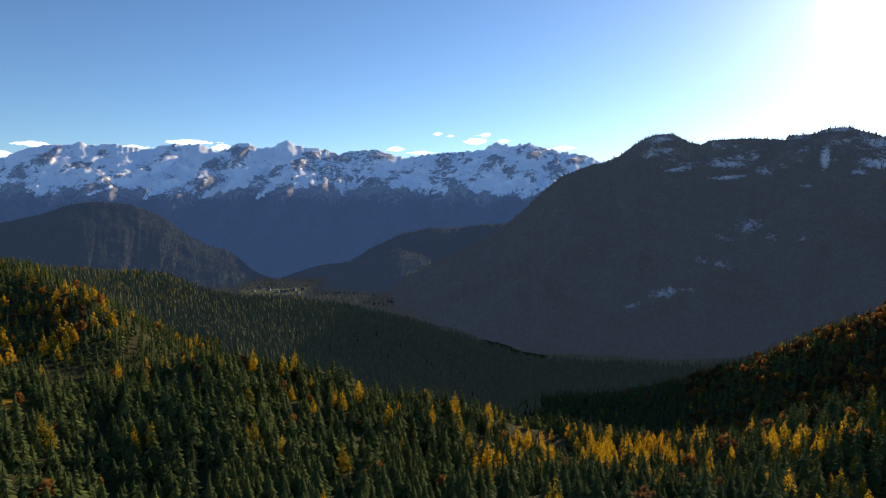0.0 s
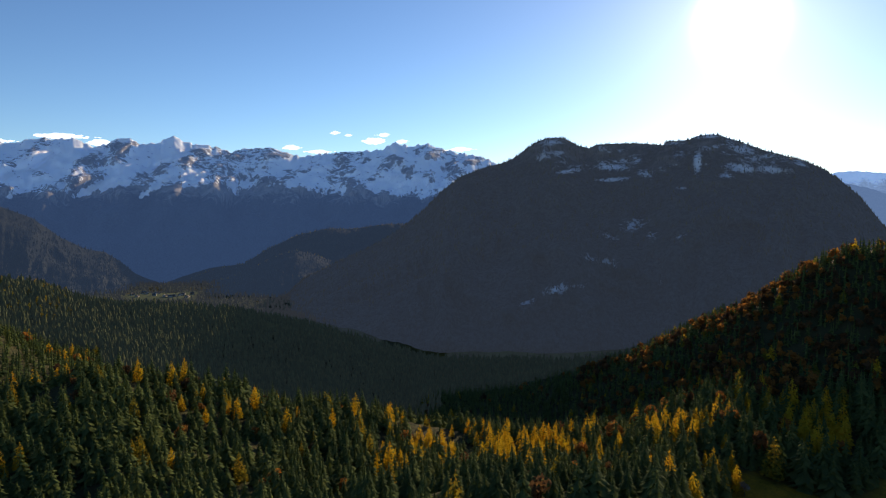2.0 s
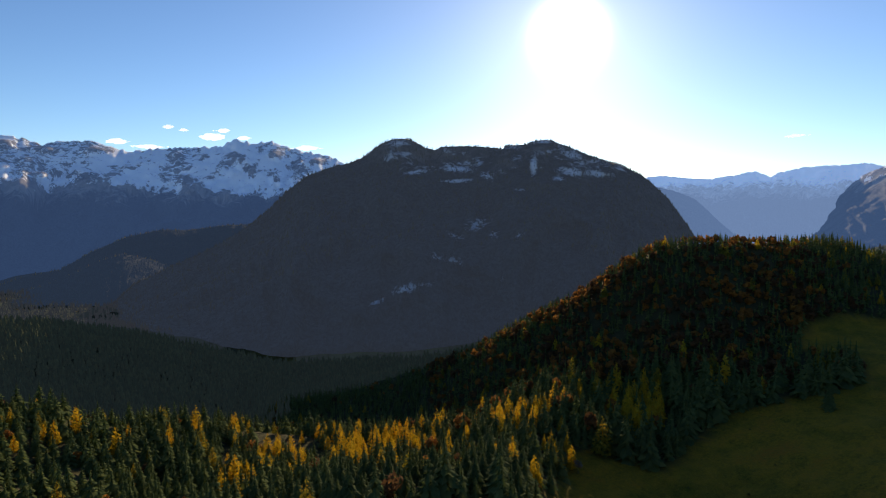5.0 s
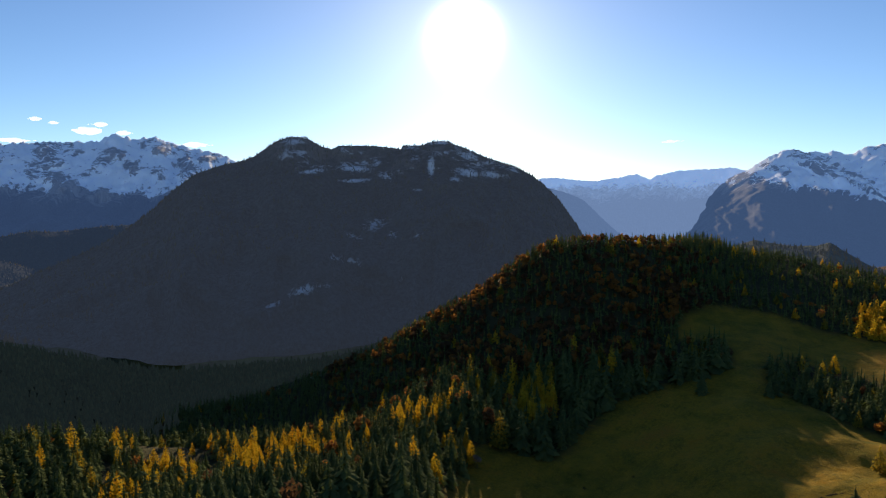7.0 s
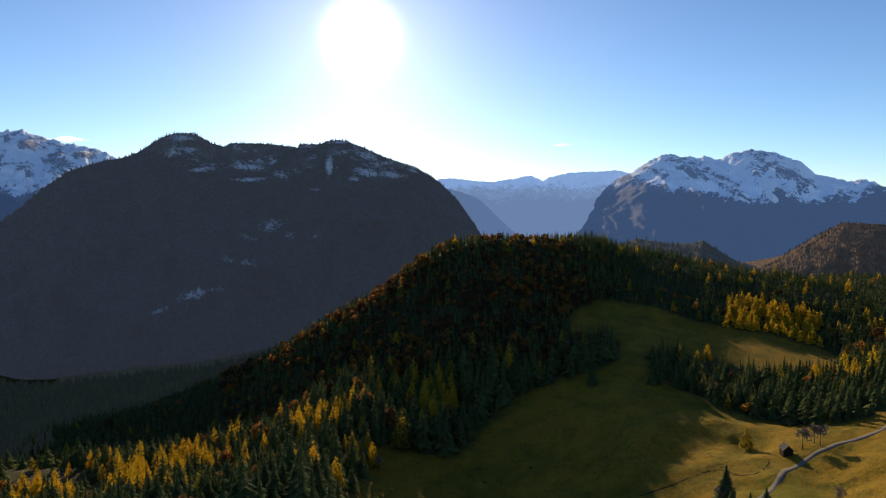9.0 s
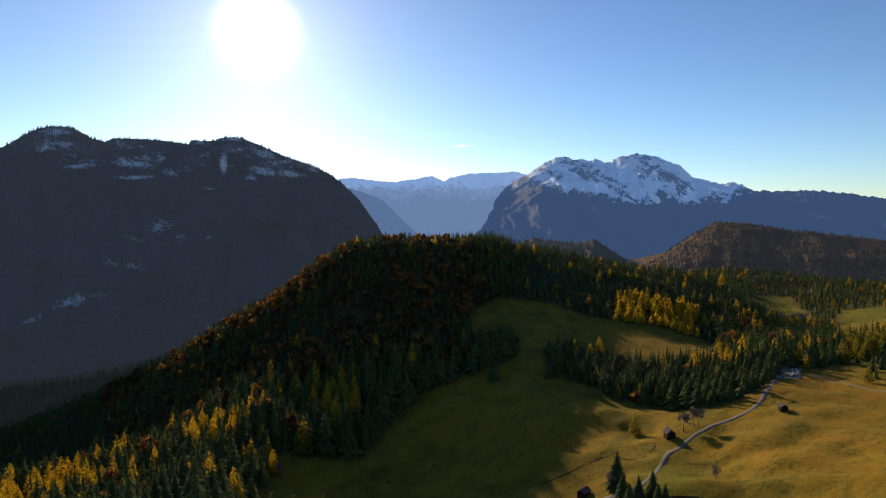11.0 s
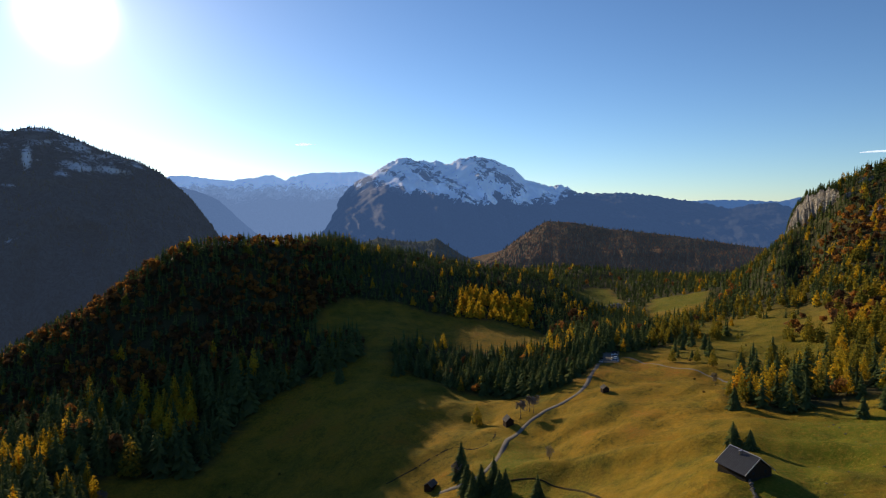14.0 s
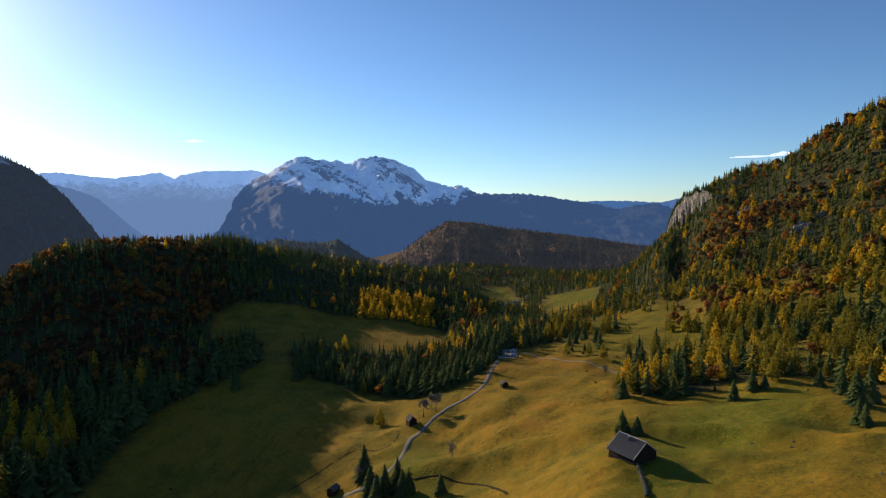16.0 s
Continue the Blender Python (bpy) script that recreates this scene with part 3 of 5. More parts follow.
MASSIF = [(51, -4.5), (52.6, -3.2), (54.0, -1.16), (55.4, 0.83), (57.3, 2.78), (58.2, 3.24), (59.1, 3.7), (60.4, 4.62), (61.7, 5.04), (62.5, 5.05), (63.1, 4.7), (63.6, 4.87), (64.2, 4.56), (64.7, 4.82), (65.8, 4.47), (67.0, 5.0),
          (68.3, 5.19), (69.9, 4.91), (71.9, 4.07), (72.9, 3.1), (74.4, 2.62), (75.4, 2.46), (76.1, 2.6), (77.8, 1.83), (79.7, 1.71), (81.5, 1.79), (83.8, 1.52), (86.0, 1.16), (88.2, 0.85), (90.2, 0.34),
          (92.1, 0.73), (93.5, 0.83), (95.4, 0.23), (99.8, -0.16), (118, -0.5)]
PALE_RIDGE = [(34, 2.2), (38.3, 2.45), (41.4, 3.06), (42.9, 3.21), (45.0, 2.94), (46.5, 2.82), (48.6, 3.16), (50.0, 3.44), (51.2, 2.87), (51.6, 3.22), (53.5, 3.59), (55.8, 3.69), (57.7, 3.74), (59.1, 3.42), (62.6, 2.67)]
PALE_FLANK = [(38, 2.9), (41.4, 2.44), (43.7, 1.91), (45.5, 1.13), (47.6, -0.93), (49.6, -2.72), (51, -4)]
PALE_HILLS = [(82, 0.5), (84.7, 0.76), (87.2, 1.01), (89.7, 1.1), (92.1, 0.98), (94.0, 0.92), (95.3, 1.2), (98.0, 0.8), (106, 0.3)]

GREY_A, GREY_B = (0.17, 0.16, 0.15), (0.40, 0.37, 0.34)
WOOD_A, WOOD_B = (0.016, 0.020, 0.020), (0.028, 0.030, 0.027)
# far woods: base colours shifted towards blue for haze
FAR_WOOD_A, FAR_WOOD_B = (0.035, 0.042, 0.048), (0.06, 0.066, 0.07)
RANGE_SNOW = [(-44, 2.4), (-35.5, 2.4), (-33.1, 1.9), (-31.2, 2.3), (-28, 2.6), (-25.5, 2.0), (-23.8, 1.5), (-21.6, 1.9), (-18.4, 2.3), (-16.5, 2.0), (-13.5, 2.6), (-9.5, 2.3), (-5.4, 2.6), (-2.3, 1.9), (0.8, 1.9), (4, 2.0), (8, 1.7), (24, 1.5)]
RANGE_CRAGS = [(-32.3, 4.4, 0.8, 0.7, 0.9), (-30.4, 3.8, 1.5, 0.55, 1.1), (-28.6, 4.8, 0.7, 0.5, -0.6), (-34.3, 2.9, 0.8, 0.7, 0.0), (-31.4, 3.3, 0.8, 0.3, 0.0), (-23.3, 4.1, 1.0, 0.8, 0.7), (-24.0, 3.1, 0.7, 0.4, 0.6), (-20.4, 4.2, 1.0, 0.7, 1.1), (-18.0, 5.3, 0.9, 0.7, 0.5),
               (-20.4, 2.7, 1.4, 0.5, 1.2), (-15.4, 3.8, 0.9, 1.0, 1.2), (-13.2, 4.4, 0.7, 0.5, 0.4), (-12.0, 5.3, 0.6, 0.25, 0.0), (-9.0, 4.9, 1.4, 0.18, 0.0), (-5.6, 5.0, 1.2, 0.2, 0.0), (-6.6, 3.0, 1.2, 0.4, -0.4), (0.2, 4.6, 0.5, 0.6, -0.3), (0.9, 2.6, 0.9, 0.9, -0.3), (4.9, 5.0, 0.8, 0.9, -0.9), (5.9, 3.9, 0.8, 0.6, -0.6),
               (8.1, 3.0, 0.7, 0.7, 0.5), (10.0, 4.1, 0.8, 0.8, 0.6), (8.2, 5.2, 0.6, 0.3, 0.0), (11.8, 4.6, 0.8, 0.3, 0.0)]
RANGE_GULLIES = [(-31.9, 2.9, -33.3, 1.4, 0.35), (-22.3, 3.3, -25.7, 1.2, 0.4), (-17.2, 3.7, -21.4, 1.3, 0.42), (-13.8, 3.7, -16.7, 1.3, 0.36), (-28.2, 2.1, -29.8, 1.5, 0.16), (-12.6, 3.3, -13.4, 2.2, 0.3)]
# snowy ranges: the blue triple in each material is haze, as emission
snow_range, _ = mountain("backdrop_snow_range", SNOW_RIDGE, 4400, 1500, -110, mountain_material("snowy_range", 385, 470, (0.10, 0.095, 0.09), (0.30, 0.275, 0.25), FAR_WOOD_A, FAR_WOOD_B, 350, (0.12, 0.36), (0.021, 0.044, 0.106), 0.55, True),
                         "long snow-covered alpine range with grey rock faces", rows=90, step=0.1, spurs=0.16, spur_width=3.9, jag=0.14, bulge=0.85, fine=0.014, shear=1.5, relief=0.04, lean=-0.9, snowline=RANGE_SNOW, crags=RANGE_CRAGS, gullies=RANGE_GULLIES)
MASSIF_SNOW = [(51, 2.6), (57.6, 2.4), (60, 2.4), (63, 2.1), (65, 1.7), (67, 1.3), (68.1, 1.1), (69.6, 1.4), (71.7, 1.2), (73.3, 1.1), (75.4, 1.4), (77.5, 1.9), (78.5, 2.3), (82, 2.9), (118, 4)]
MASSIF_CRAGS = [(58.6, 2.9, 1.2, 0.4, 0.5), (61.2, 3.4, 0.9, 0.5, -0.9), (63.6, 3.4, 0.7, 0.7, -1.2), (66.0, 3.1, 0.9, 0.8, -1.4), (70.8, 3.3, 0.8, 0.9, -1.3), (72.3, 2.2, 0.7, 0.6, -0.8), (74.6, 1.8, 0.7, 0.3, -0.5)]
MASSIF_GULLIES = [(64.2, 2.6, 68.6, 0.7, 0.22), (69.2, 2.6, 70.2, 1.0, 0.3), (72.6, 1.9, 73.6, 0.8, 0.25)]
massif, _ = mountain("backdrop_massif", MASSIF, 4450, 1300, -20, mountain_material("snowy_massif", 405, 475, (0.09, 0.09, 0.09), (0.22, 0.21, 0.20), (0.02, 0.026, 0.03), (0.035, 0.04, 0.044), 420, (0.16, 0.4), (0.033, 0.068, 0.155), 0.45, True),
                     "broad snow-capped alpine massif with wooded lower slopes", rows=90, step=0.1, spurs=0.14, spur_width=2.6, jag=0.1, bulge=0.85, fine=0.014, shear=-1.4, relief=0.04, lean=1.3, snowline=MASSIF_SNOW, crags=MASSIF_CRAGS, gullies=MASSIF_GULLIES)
# the pale blue of these three is haze, mostly from emission
pale_ridge, _ = mountain("backdrop_pale_ridge", PALE_RIDGE, 4800, 900, -20, mountain_material("pale_ridge", 420, 480, GREY_A, GREY_B, FAR_WOOD_A, FAR_WOOD_B, 380, (0.35, 0.6), (0.12, 0.2, 0.38)), "hazy pale blue far ridge dusted with snow", rows=40)
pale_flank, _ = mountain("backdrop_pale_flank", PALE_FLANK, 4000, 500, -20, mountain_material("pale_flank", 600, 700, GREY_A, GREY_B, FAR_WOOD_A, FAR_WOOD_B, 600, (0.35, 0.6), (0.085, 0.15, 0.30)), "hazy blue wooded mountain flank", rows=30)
pale_hills, _ = mountain("backdrop_pale_hills", PALE_HILLS, 4850, 400, 100, mountain_material("pale_hills", 900, 950, GREY_A, GREY_B, FAR_WOOD_A, FAR_WOOD_B, 900, (0.35, 0.6), (0.05, 0.12, 0.29)), "low hazy blue hills on the horizon", rows=20)
SCREE = [(19.9, -7.0, 1.5, 0.5, 0.25, 0.75), (17.2, -8.2, 1.2, 0.3, 0.3, 0.55), (21.6, -6.7, 1.0, 0.3, 0.1, 0.5), (22.7, -4.1, 0.8, 0.4, -0.2, 0.5), (24.4, -4.5, 1.1, 0.5, -0.2, 0.5), (26.5, -1.1, 1.3, 0.7, 0.2, 0.6), (24.5, -2.2, 1.1, 0.3, -0.4, 0.5), (28.0, -2.0, 0.6, 0.6, 0.0, 0.45),
         (30.3, -2.1, 0.6, 0.5, 0.0, 0.35), (28.6, -6.0, 1.0, 0.2, -0.2, 0.35), (20.8, 3.75, 1.3, 0.3, 0.1, 0.9), (24.6, 4.05, 1.8, 0.35, -0.05, 1.0), (24.6, 2.95, 1.7, 0.22, 0.05, 0.9), (27.4, 3.4, 0.9, 0.4, -0.2, 0.7), (31.6, 4.3, 0.4, 1.1, 0.0, 1.0), (35.0, 3.7, 1.6, 0.5, -0.15, 0.9),
         (33.9, 3.1, 0.7, 0.3, 0.0, 0.8), (37.2, 3.5, 1.6, 0.4, -0.15, 0.85), (39.3, 3.8, 0.8, 0.2, -0.4, 0.7), (19.2, 6.35, 1.2, 0.4, 0.0, 0.8), (32.3, 6.5, 1.0, 0.22, -0.05, 1.6), (30.4, 2.1, 0.6, 0.2, 0.0, 0.6), (18.6, 5.2, 1.2, 0.6, 0.3, 0.6), (35.0, 5.2, 1.4, 0.5, -0.3, 0.8)]
BIG_CRAGS = [(18.9, 5.6, 1.6, 0.9, 0.0), (22.0, 5.0, 1.4, 0.8, 0.0), (25.2, 4.5, 2.0, 1.3, 0.0), (28.8, 5.0, 1.2, 0.9, 0.0), (31.6, 5.0, 1.4, 1.4, 0.0), (35.0, 4.4, 2.2, 1.1, 0.0), (38.2, 3.6, 1.4, 0.6, 0.0)]
# wooded mountain and nearer hills: blue-grey haze emitted by their surfaces
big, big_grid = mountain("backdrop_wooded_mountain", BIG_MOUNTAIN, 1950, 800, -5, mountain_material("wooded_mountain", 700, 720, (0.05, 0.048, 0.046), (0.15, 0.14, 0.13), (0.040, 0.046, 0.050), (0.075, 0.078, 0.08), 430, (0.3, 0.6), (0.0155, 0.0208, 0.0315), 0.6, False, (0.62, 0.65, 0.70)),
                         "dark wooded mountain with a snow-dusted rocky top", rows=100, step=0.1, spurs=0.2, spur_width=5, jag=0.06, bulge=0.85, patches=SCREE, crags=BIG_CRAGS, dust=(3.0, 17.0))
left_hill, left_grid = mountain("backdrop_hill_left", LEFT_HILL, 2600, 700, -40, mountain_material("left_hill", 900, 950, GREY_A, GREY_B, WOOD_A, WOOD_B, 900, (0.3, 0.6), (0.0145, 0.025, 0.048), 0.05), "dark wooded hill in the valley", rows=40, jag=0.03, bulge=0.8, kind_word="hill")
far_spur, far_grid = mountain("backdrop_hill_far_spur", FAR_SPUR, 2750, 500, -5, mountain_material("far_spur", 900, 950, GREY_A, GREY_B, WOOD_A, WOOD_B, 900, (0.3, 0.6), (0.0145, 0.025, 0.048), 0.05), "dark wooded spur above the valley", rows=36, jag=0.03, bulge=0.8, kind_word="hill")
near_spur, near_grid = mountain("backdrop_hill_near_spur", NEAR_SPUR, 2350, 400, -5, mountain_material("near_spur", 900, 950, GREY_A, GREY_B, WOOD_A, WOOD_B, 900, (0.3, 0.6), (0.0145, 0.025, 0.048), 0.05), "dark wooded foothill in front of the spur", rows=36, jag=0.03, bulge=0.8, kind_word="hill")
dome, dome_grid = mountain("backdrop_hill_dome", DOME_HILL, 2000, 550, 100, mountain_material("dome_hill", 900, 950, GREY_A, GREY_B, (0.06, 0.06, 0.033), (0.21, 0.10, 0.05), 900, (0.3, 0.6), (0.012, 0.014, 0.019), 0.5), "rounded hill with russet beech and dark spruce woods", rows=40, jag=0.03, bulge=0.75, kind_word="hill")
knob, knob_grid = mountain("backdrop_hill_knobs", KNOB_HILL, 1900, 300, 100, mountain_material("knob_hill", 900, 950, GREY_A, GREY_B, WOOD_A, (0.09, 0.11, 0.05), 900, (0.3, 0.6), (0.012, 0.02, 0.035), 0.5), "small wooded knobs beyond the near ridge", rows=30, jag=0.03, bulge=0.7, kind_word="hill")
CLIFF_TOP = [(94.2, -3.2), (94.5, -1.8), (94.75, -0.6), (95.2, 0.7), (95.9, 1.3), (96.7, 1.75), (97.3, 1.95), (97.8, 1.9), (98.2, 1.0), (98.5, -1.5)]


def limestone():
    m, t, p, _ = nodes_of("streaked_limestone")
    pos = t.nodes.new("ShaderNodeNewGeometry").outputs["Position"]
    stain = noise_node(t, 0.13, 6, 0.75, pos, (1, 1, 0.3))
    patch_ = noise_node(t, 0.06, 5, 0.65, pos)
    crack = noise_node(t, 0.3, 6, 0.8, pos, (1, 1, 0.7))
    col = ramp(t, stain, [(0.34, (0.10, 0.092, 0.08)), (0.44, (0.42, 0.39, 0.35)), (0.6, (0.72, 0.67, 0.60))])
    col = mix(t, span(t, patch_, 0.55, 0.75), col, (0.34, 0.25, 0.17))
    col = mix(t, span(t, crack, 0.46, 0.36), col, (0.05, 0.05, 0.04))
    link(t, col, p.inputs["Base Color"])
    p.inputs["Roughness"].default_value = 0.95
    p.inputs["Specular IOR Level"].default_value = 0.1
    bump(t, arith(t, "ADD", arith(t, "MULTIPLY", stain, 1.0), arith(t, "MULTIPLY", crack, 0.8)), p, 1.0, 14.0)
    return m


LIMESTONE = limestone()
cliff, cliff_grid = mountain("cliff", CLIFF_TOP, (935, 860), 14, EYE - 48, LIMESTONE,
                             "sheer pale limestone cliff at the end of a wooded hill", rows=50, step=0.015, spurs=0.55, spur_width=0.42, jag=0.22, bulge=1.0, fine=0.16, kind_word="cliff", back=3.0, shear=0.1)


# ================= trees =================
def bough_mesh(whorls, per, height, spread, seed, taper=0.8, width=0.2, rise=0.0):
    """Corners and triangles of a conifer: a slim core and many narrow boughs, each a bent blade with a drooping tip."""
    g = np.random.default_rng(seed)
    V, T = [], []
    k = 5
    for lo, hi, R in ((0.05, 0.72, 0.26), (0.45, 1.0, 0.14)):
        n = len(V)
        V += [np.array([math.cos(6.283 * i / k) * spread * R, math.sin(6.283 * i / k) * spread * R, height * lo]) for i in range(k)]
        V.append(np.array([0, 0, height * hi]))
        T += [(n + i, n + (i + 1) % k, n + k) for i in range(k)]
    for i in range(whorls):
        f = (i + g.uniform(0, 0.5)) / whorls
        h0 = height * (0.05 + 0.93 * f)
        R = spread * (1 - f) ** taper * g.uniform(0.82, 1.14) + 0.03 * spread
        a0 = g.uniform(0, 6.28)
        for j in range(per):
            if g.random() < 0.12:
                continue
            a = a0 + 6.283 * (j + g.uniform(-0.35, 0.35)) / per
            h = h0 + g.uniform(-0.5, 0.5) * height / whorls
            L = R * g.uniform(0.68, 1.22)
            d, s = np.array([math.cos(a), math.sin(a), 0]), np.array([-math.sin(a), math.cos(a), 0])
            w = L * width * g.uniform(0.75, 1.3)
            bend = (rise - g.uniform(0.12, 0.5)) * L
            n = len(V)
            V += [np.array([0, 0, h + 0.28 * L]), d * L * 0.62 + s * w + np.array([0, 0, h + 0.35 * bend]), d * L + np.array([0, 0, h + bend]), d * L * 0.62 - s * w + np.array([0, 0, h + 0.35 * bend - 0.08 * L])]
            T += [(n, n + 1, n + 2), (n, n + 2, n + 3)]
    return np.array(V), np.array(T)


def leafy_mesh(count, height, spread, seed, size=0.28, base=0.2):
    """Corners and triangles of a broadleaved crown: tufts of leaves round several lobes, with gaps between them."""
    g = np.random.default_rng(seed)
    V, T = [], []
    lobes = [(np.array([g.uniform(-0.4, 0.4) * spread, g.uniform(-0.4, 0.4) * spread, height * g.uniform(0.4, 0.82)]), spread * g.uniform(0.4, 0.62)) for _ in range(6)]
    for k in range(count):
        c, R = lobes[k % 6]
        u = g.normal(size=3)
        u /= np.linalg.norm(u)
        p = c + u * R * g.uniform(0.75, 1.05) * np.array([1, 1, 0.85])
        p[2] = max(p[2], height * base)
        b1 = np.cross(u, g.normal(size=3))
        b1 /= np.linalg.norm(b1) + 1e-6
        b2 = np.cross(u, b1) + 0.4 * g.normal(size=3)
        s = spread * size * g.uniform(0.7, 1.3)
        n = len(V)
        V += [p + b1 * s, p - b1 * s * 0.5 + b2 * s * 0.9, p - b1 * s * 0.5 - b2 * s * 0.9]
        T += [(n, n + 1, n + 2)]
    return np.array(V), np.array(T)


def larch_mesh(count, height, spread, seed, size=0.2):
    """Corners and triangles of a larch crown: soft tufts through a rounded cone, with gaps between them."""
    g = np.random.default_rng(seed)
    V, T = [], []
    for k in range(count):
        f = 1 - math.sqrt((k + g.uniform(0, 1)) / count)
        h = height * (0.1 + 0.9 * f)
        R = spread * (1 - f ** 1.5) ** 0.95 + 0.04 * spread
        a, q = g.uniform(0, 6.283), g.uniform(0.45, 1.05)
        p = np.array([math.cos(a) * R * q, math.sin(a) * R * q, h])
        u = np.array([math.cos(a), math.sin(a), 0.7]) + 0.6 * g.normal(size=3)
        b1 = np.cross(u, g.normal(size=3))
        b1 /= np.linalg.norm(b1) + 1e-6
        b2 = np.cross(u, b1)
        b2 /= np.linalg.norm(b2) + 1e-6
        s = spread * size * (0.55 + 0.75 * (1 - f)) * g.uniform(0.7, 1.4)
        n = len(V)
        V += [p + b1 * s, p - b1 * s * 0.5 + b2 * s * 0.9, p - b1 * s * 0.5 - b2 * s * 0.9]
        T += [(n, n + 1, n + 2)]
    n = len(V)
    V += [np.array([0.12 * spread, 0, 0.3 * height]), np.array([-0.1 * spread, 0.1 * spread, 0.3 * height]), np.array([-0.1 * spread, -0.1 * spread, 0.3 * height]), np.array([0, 0, 1.02 * height])]
    T += [(n, n + 1, n + 3), (n + 1, n + 2, n + 3), (n + 2, n, n + 3)]
    return np.array(V), np.array(T)


def cone_mesh(height, spread, seed):
    """A far conifer of three ragged tiers."""
    g = np.random.default_rng(seed)
    V, T = [], []
    for lo, hi, R, k in ((0.0, 0.55, 1.0, 5), (0.27, 0.8, 0.74, 5), (0.55, 1.0, 0.46, 4)):
        n = len(V)
        for i in range(k):
            a, q = 6.283 * (i + g.uniform(-0.35, 0.35)) / k, spread * R * g.uniform(0.62, 1.3)
            V.append(np.array([math.cos(a) * q, math.sin(a) * q, height * (lo + g.uniform(-0.05, 0.1))]))
        V.append(np.array([0, 0, height * hi]))
        T += [(n + i, n + (i + 1) % k, n + k) for i in range(k)]
    return np.array(V), np.array(T)


def plant(name, kinds, xyz, sizes, material, label, category="forest"):
    """One mesh of many plants: each takes one of the kinds, turned and scaled."""
    n = len(xyz)
    which = rng.integers(0, len(kinds), n)
    turn = rng.uniform(0, 6.283, n)
    allv, allf, base = [], [], 0
    for k, (V, T) in enumerate(kinds):
        ids = np.where(which == k)[0]
        if not len(ids):
            continue
        c, s = np.cos(turn[ids])[:, None], np.sin(turn[ids])[:, None]
        S = sizes[ids][:, None]
        slim = rng.uniform(0.85, 1.15, len(ids))[:, None]
        X = (V[None, :, 0] * c - V[None, :, 1] * s) * S * slim + xyz[ids, 0][:, None]
        Y = (V[None, :, 0] * s + V[None, :, 1] * c) * S * slim + xyz[ids, 1][:, None]
        Z = V[None, :, 2] * S + xyz[ids, 2][:, None]
        allv.append(np.stack([X, Y, Z], -1).reshape(-1, 3))
        allf.append((T[None] + (np.arange(len(ids)) * len(V))[:, None, None] + base).reshape(-1, 3))
        base += len(ids) * len(V)
    ob = mesh_object(name, np.concatenate(allv), np.concatenate(allf), material)
    return tagged(ob, label, category, kind="stuff")


def scatter(a0, a1, r0, r1, area, tries=2):
    """Points with about one to each area, in a sector of the land."""
    n = int(0.5 * math.radians(a1 - a0) * (r1 * r1 - r0 * r0) / area)
    cell = math.sqrt(area)
    r = np.sqrt(rng.uniform(r0 * r0, r1 * r1, n * tries))
    a = rng.uniform(a0, a1, n * tries)
    x, y = polar(a, r)
    key = np.floor(x / cell).astype(int) * 100003 + np.floor(y / cell).astype(int)
    _, first = np.unique(key, return_index=True)
    first = rng.permutation(first)[:n]
    return a[first], r[first], x[first], y[first]


SPRUCE_MID = [bough_mesh(12, 8, 18, 6.0, s, 1.0, 0.3) for s in range(8)]
SPRUCE_FAR = [bough_mesh(5, 5, 16, 4.5, 20 + s, 0.95, 0.38) for s in range(8)]
LARCH_MID = [larch_mesh(340, 18, 3.9, 40 + s, 0.16) for s in range(6)]
LARCH_FAR = [larch_mesh(80, 16, 3.9, 50 + s, 0.33) for s in range(6)]
LEAFY_MID = [leafy_mesh(200, 13, 5.0, 60 + s, 0.19) for s in range(4)]
LEAFY_FAR = [leafy_mesh(60, 12, 5.0, 80 + s, 0.32) for s in range(4)]



def wooded(a, r):
    """How likely a tree stands here."""
    open_here = np.zeros(a.shape, bool)
    for p in MEADOWS:
        open_here |= inside(p, a, r)
    d = np.where(open_here, 0.0, 1.0)
    sparse = np.zeros(a.shape, bool)
    for p in SPARSE:
        sparse |= inside(p, a, r)
    x, y = polar(a, r)
    clump = vnoise(x / 28, y / 28)
    d = d * np.where((vnoise(x / 26 + 40, y / 26 - 11) < -0.42) & (r < 480) & (a < 30), 0.12, 1.0)
    d = d * ~inside([(7.4, 232), (7.4, 282), (10.2, 282), (10.2, 232)], a, r)
    return np.where(sparse & ~inside([(91, 285), (94, 280), (101, 300), (101, 345), (92, 345)], a, r), np.where(clump > 0.05, 0.34, 0.05) + np.where(a > 98, 0.4, 0.0), d)


def species(a, r, x, y):
    """0 spruce, 1 golden larch, 2 turning larch, 3 russet beech, 4 brown beech: by the stand."""
    n1, n2 = vnoise(x / 60 + 5, y / 60), vnoise(x / 35 - 3, y / 35 + 8)
    u = rng.random(a.shape)
    larch = 0.014 + 0.0 * a
    larch = np.where((r > 375) & (r < 452) & (a > 3) & (a < 43), 0.45, larch)
    larch = np.where((r > 330) & (r < 375) & (a > 3) & (a < 40), 0.14, larch)
    larch = np.where((r > 400) & (r < 450) & (a > -20) & (a <= 3), 0.07, larch)
    larch = np.where((a < -21) & (r > 465) & (r < 640), 0.13 + 0.22 * n1, larch)
    larch = np.where((a > 73) & (a < 84) & (r > 430) & (r < 800), 0.07, larch)
    larch = np.where(a > 86, np.where(r > 640, 0.05, 0.1), larch)
    turning = np.where(a > 84, np.where(r < 560, 0.6, np.where(r < 680, 0.28, 0.05)), 0.025)
    turning = np.where((a > 90) & (a < 101) & (r < 350), 0.15, turning)
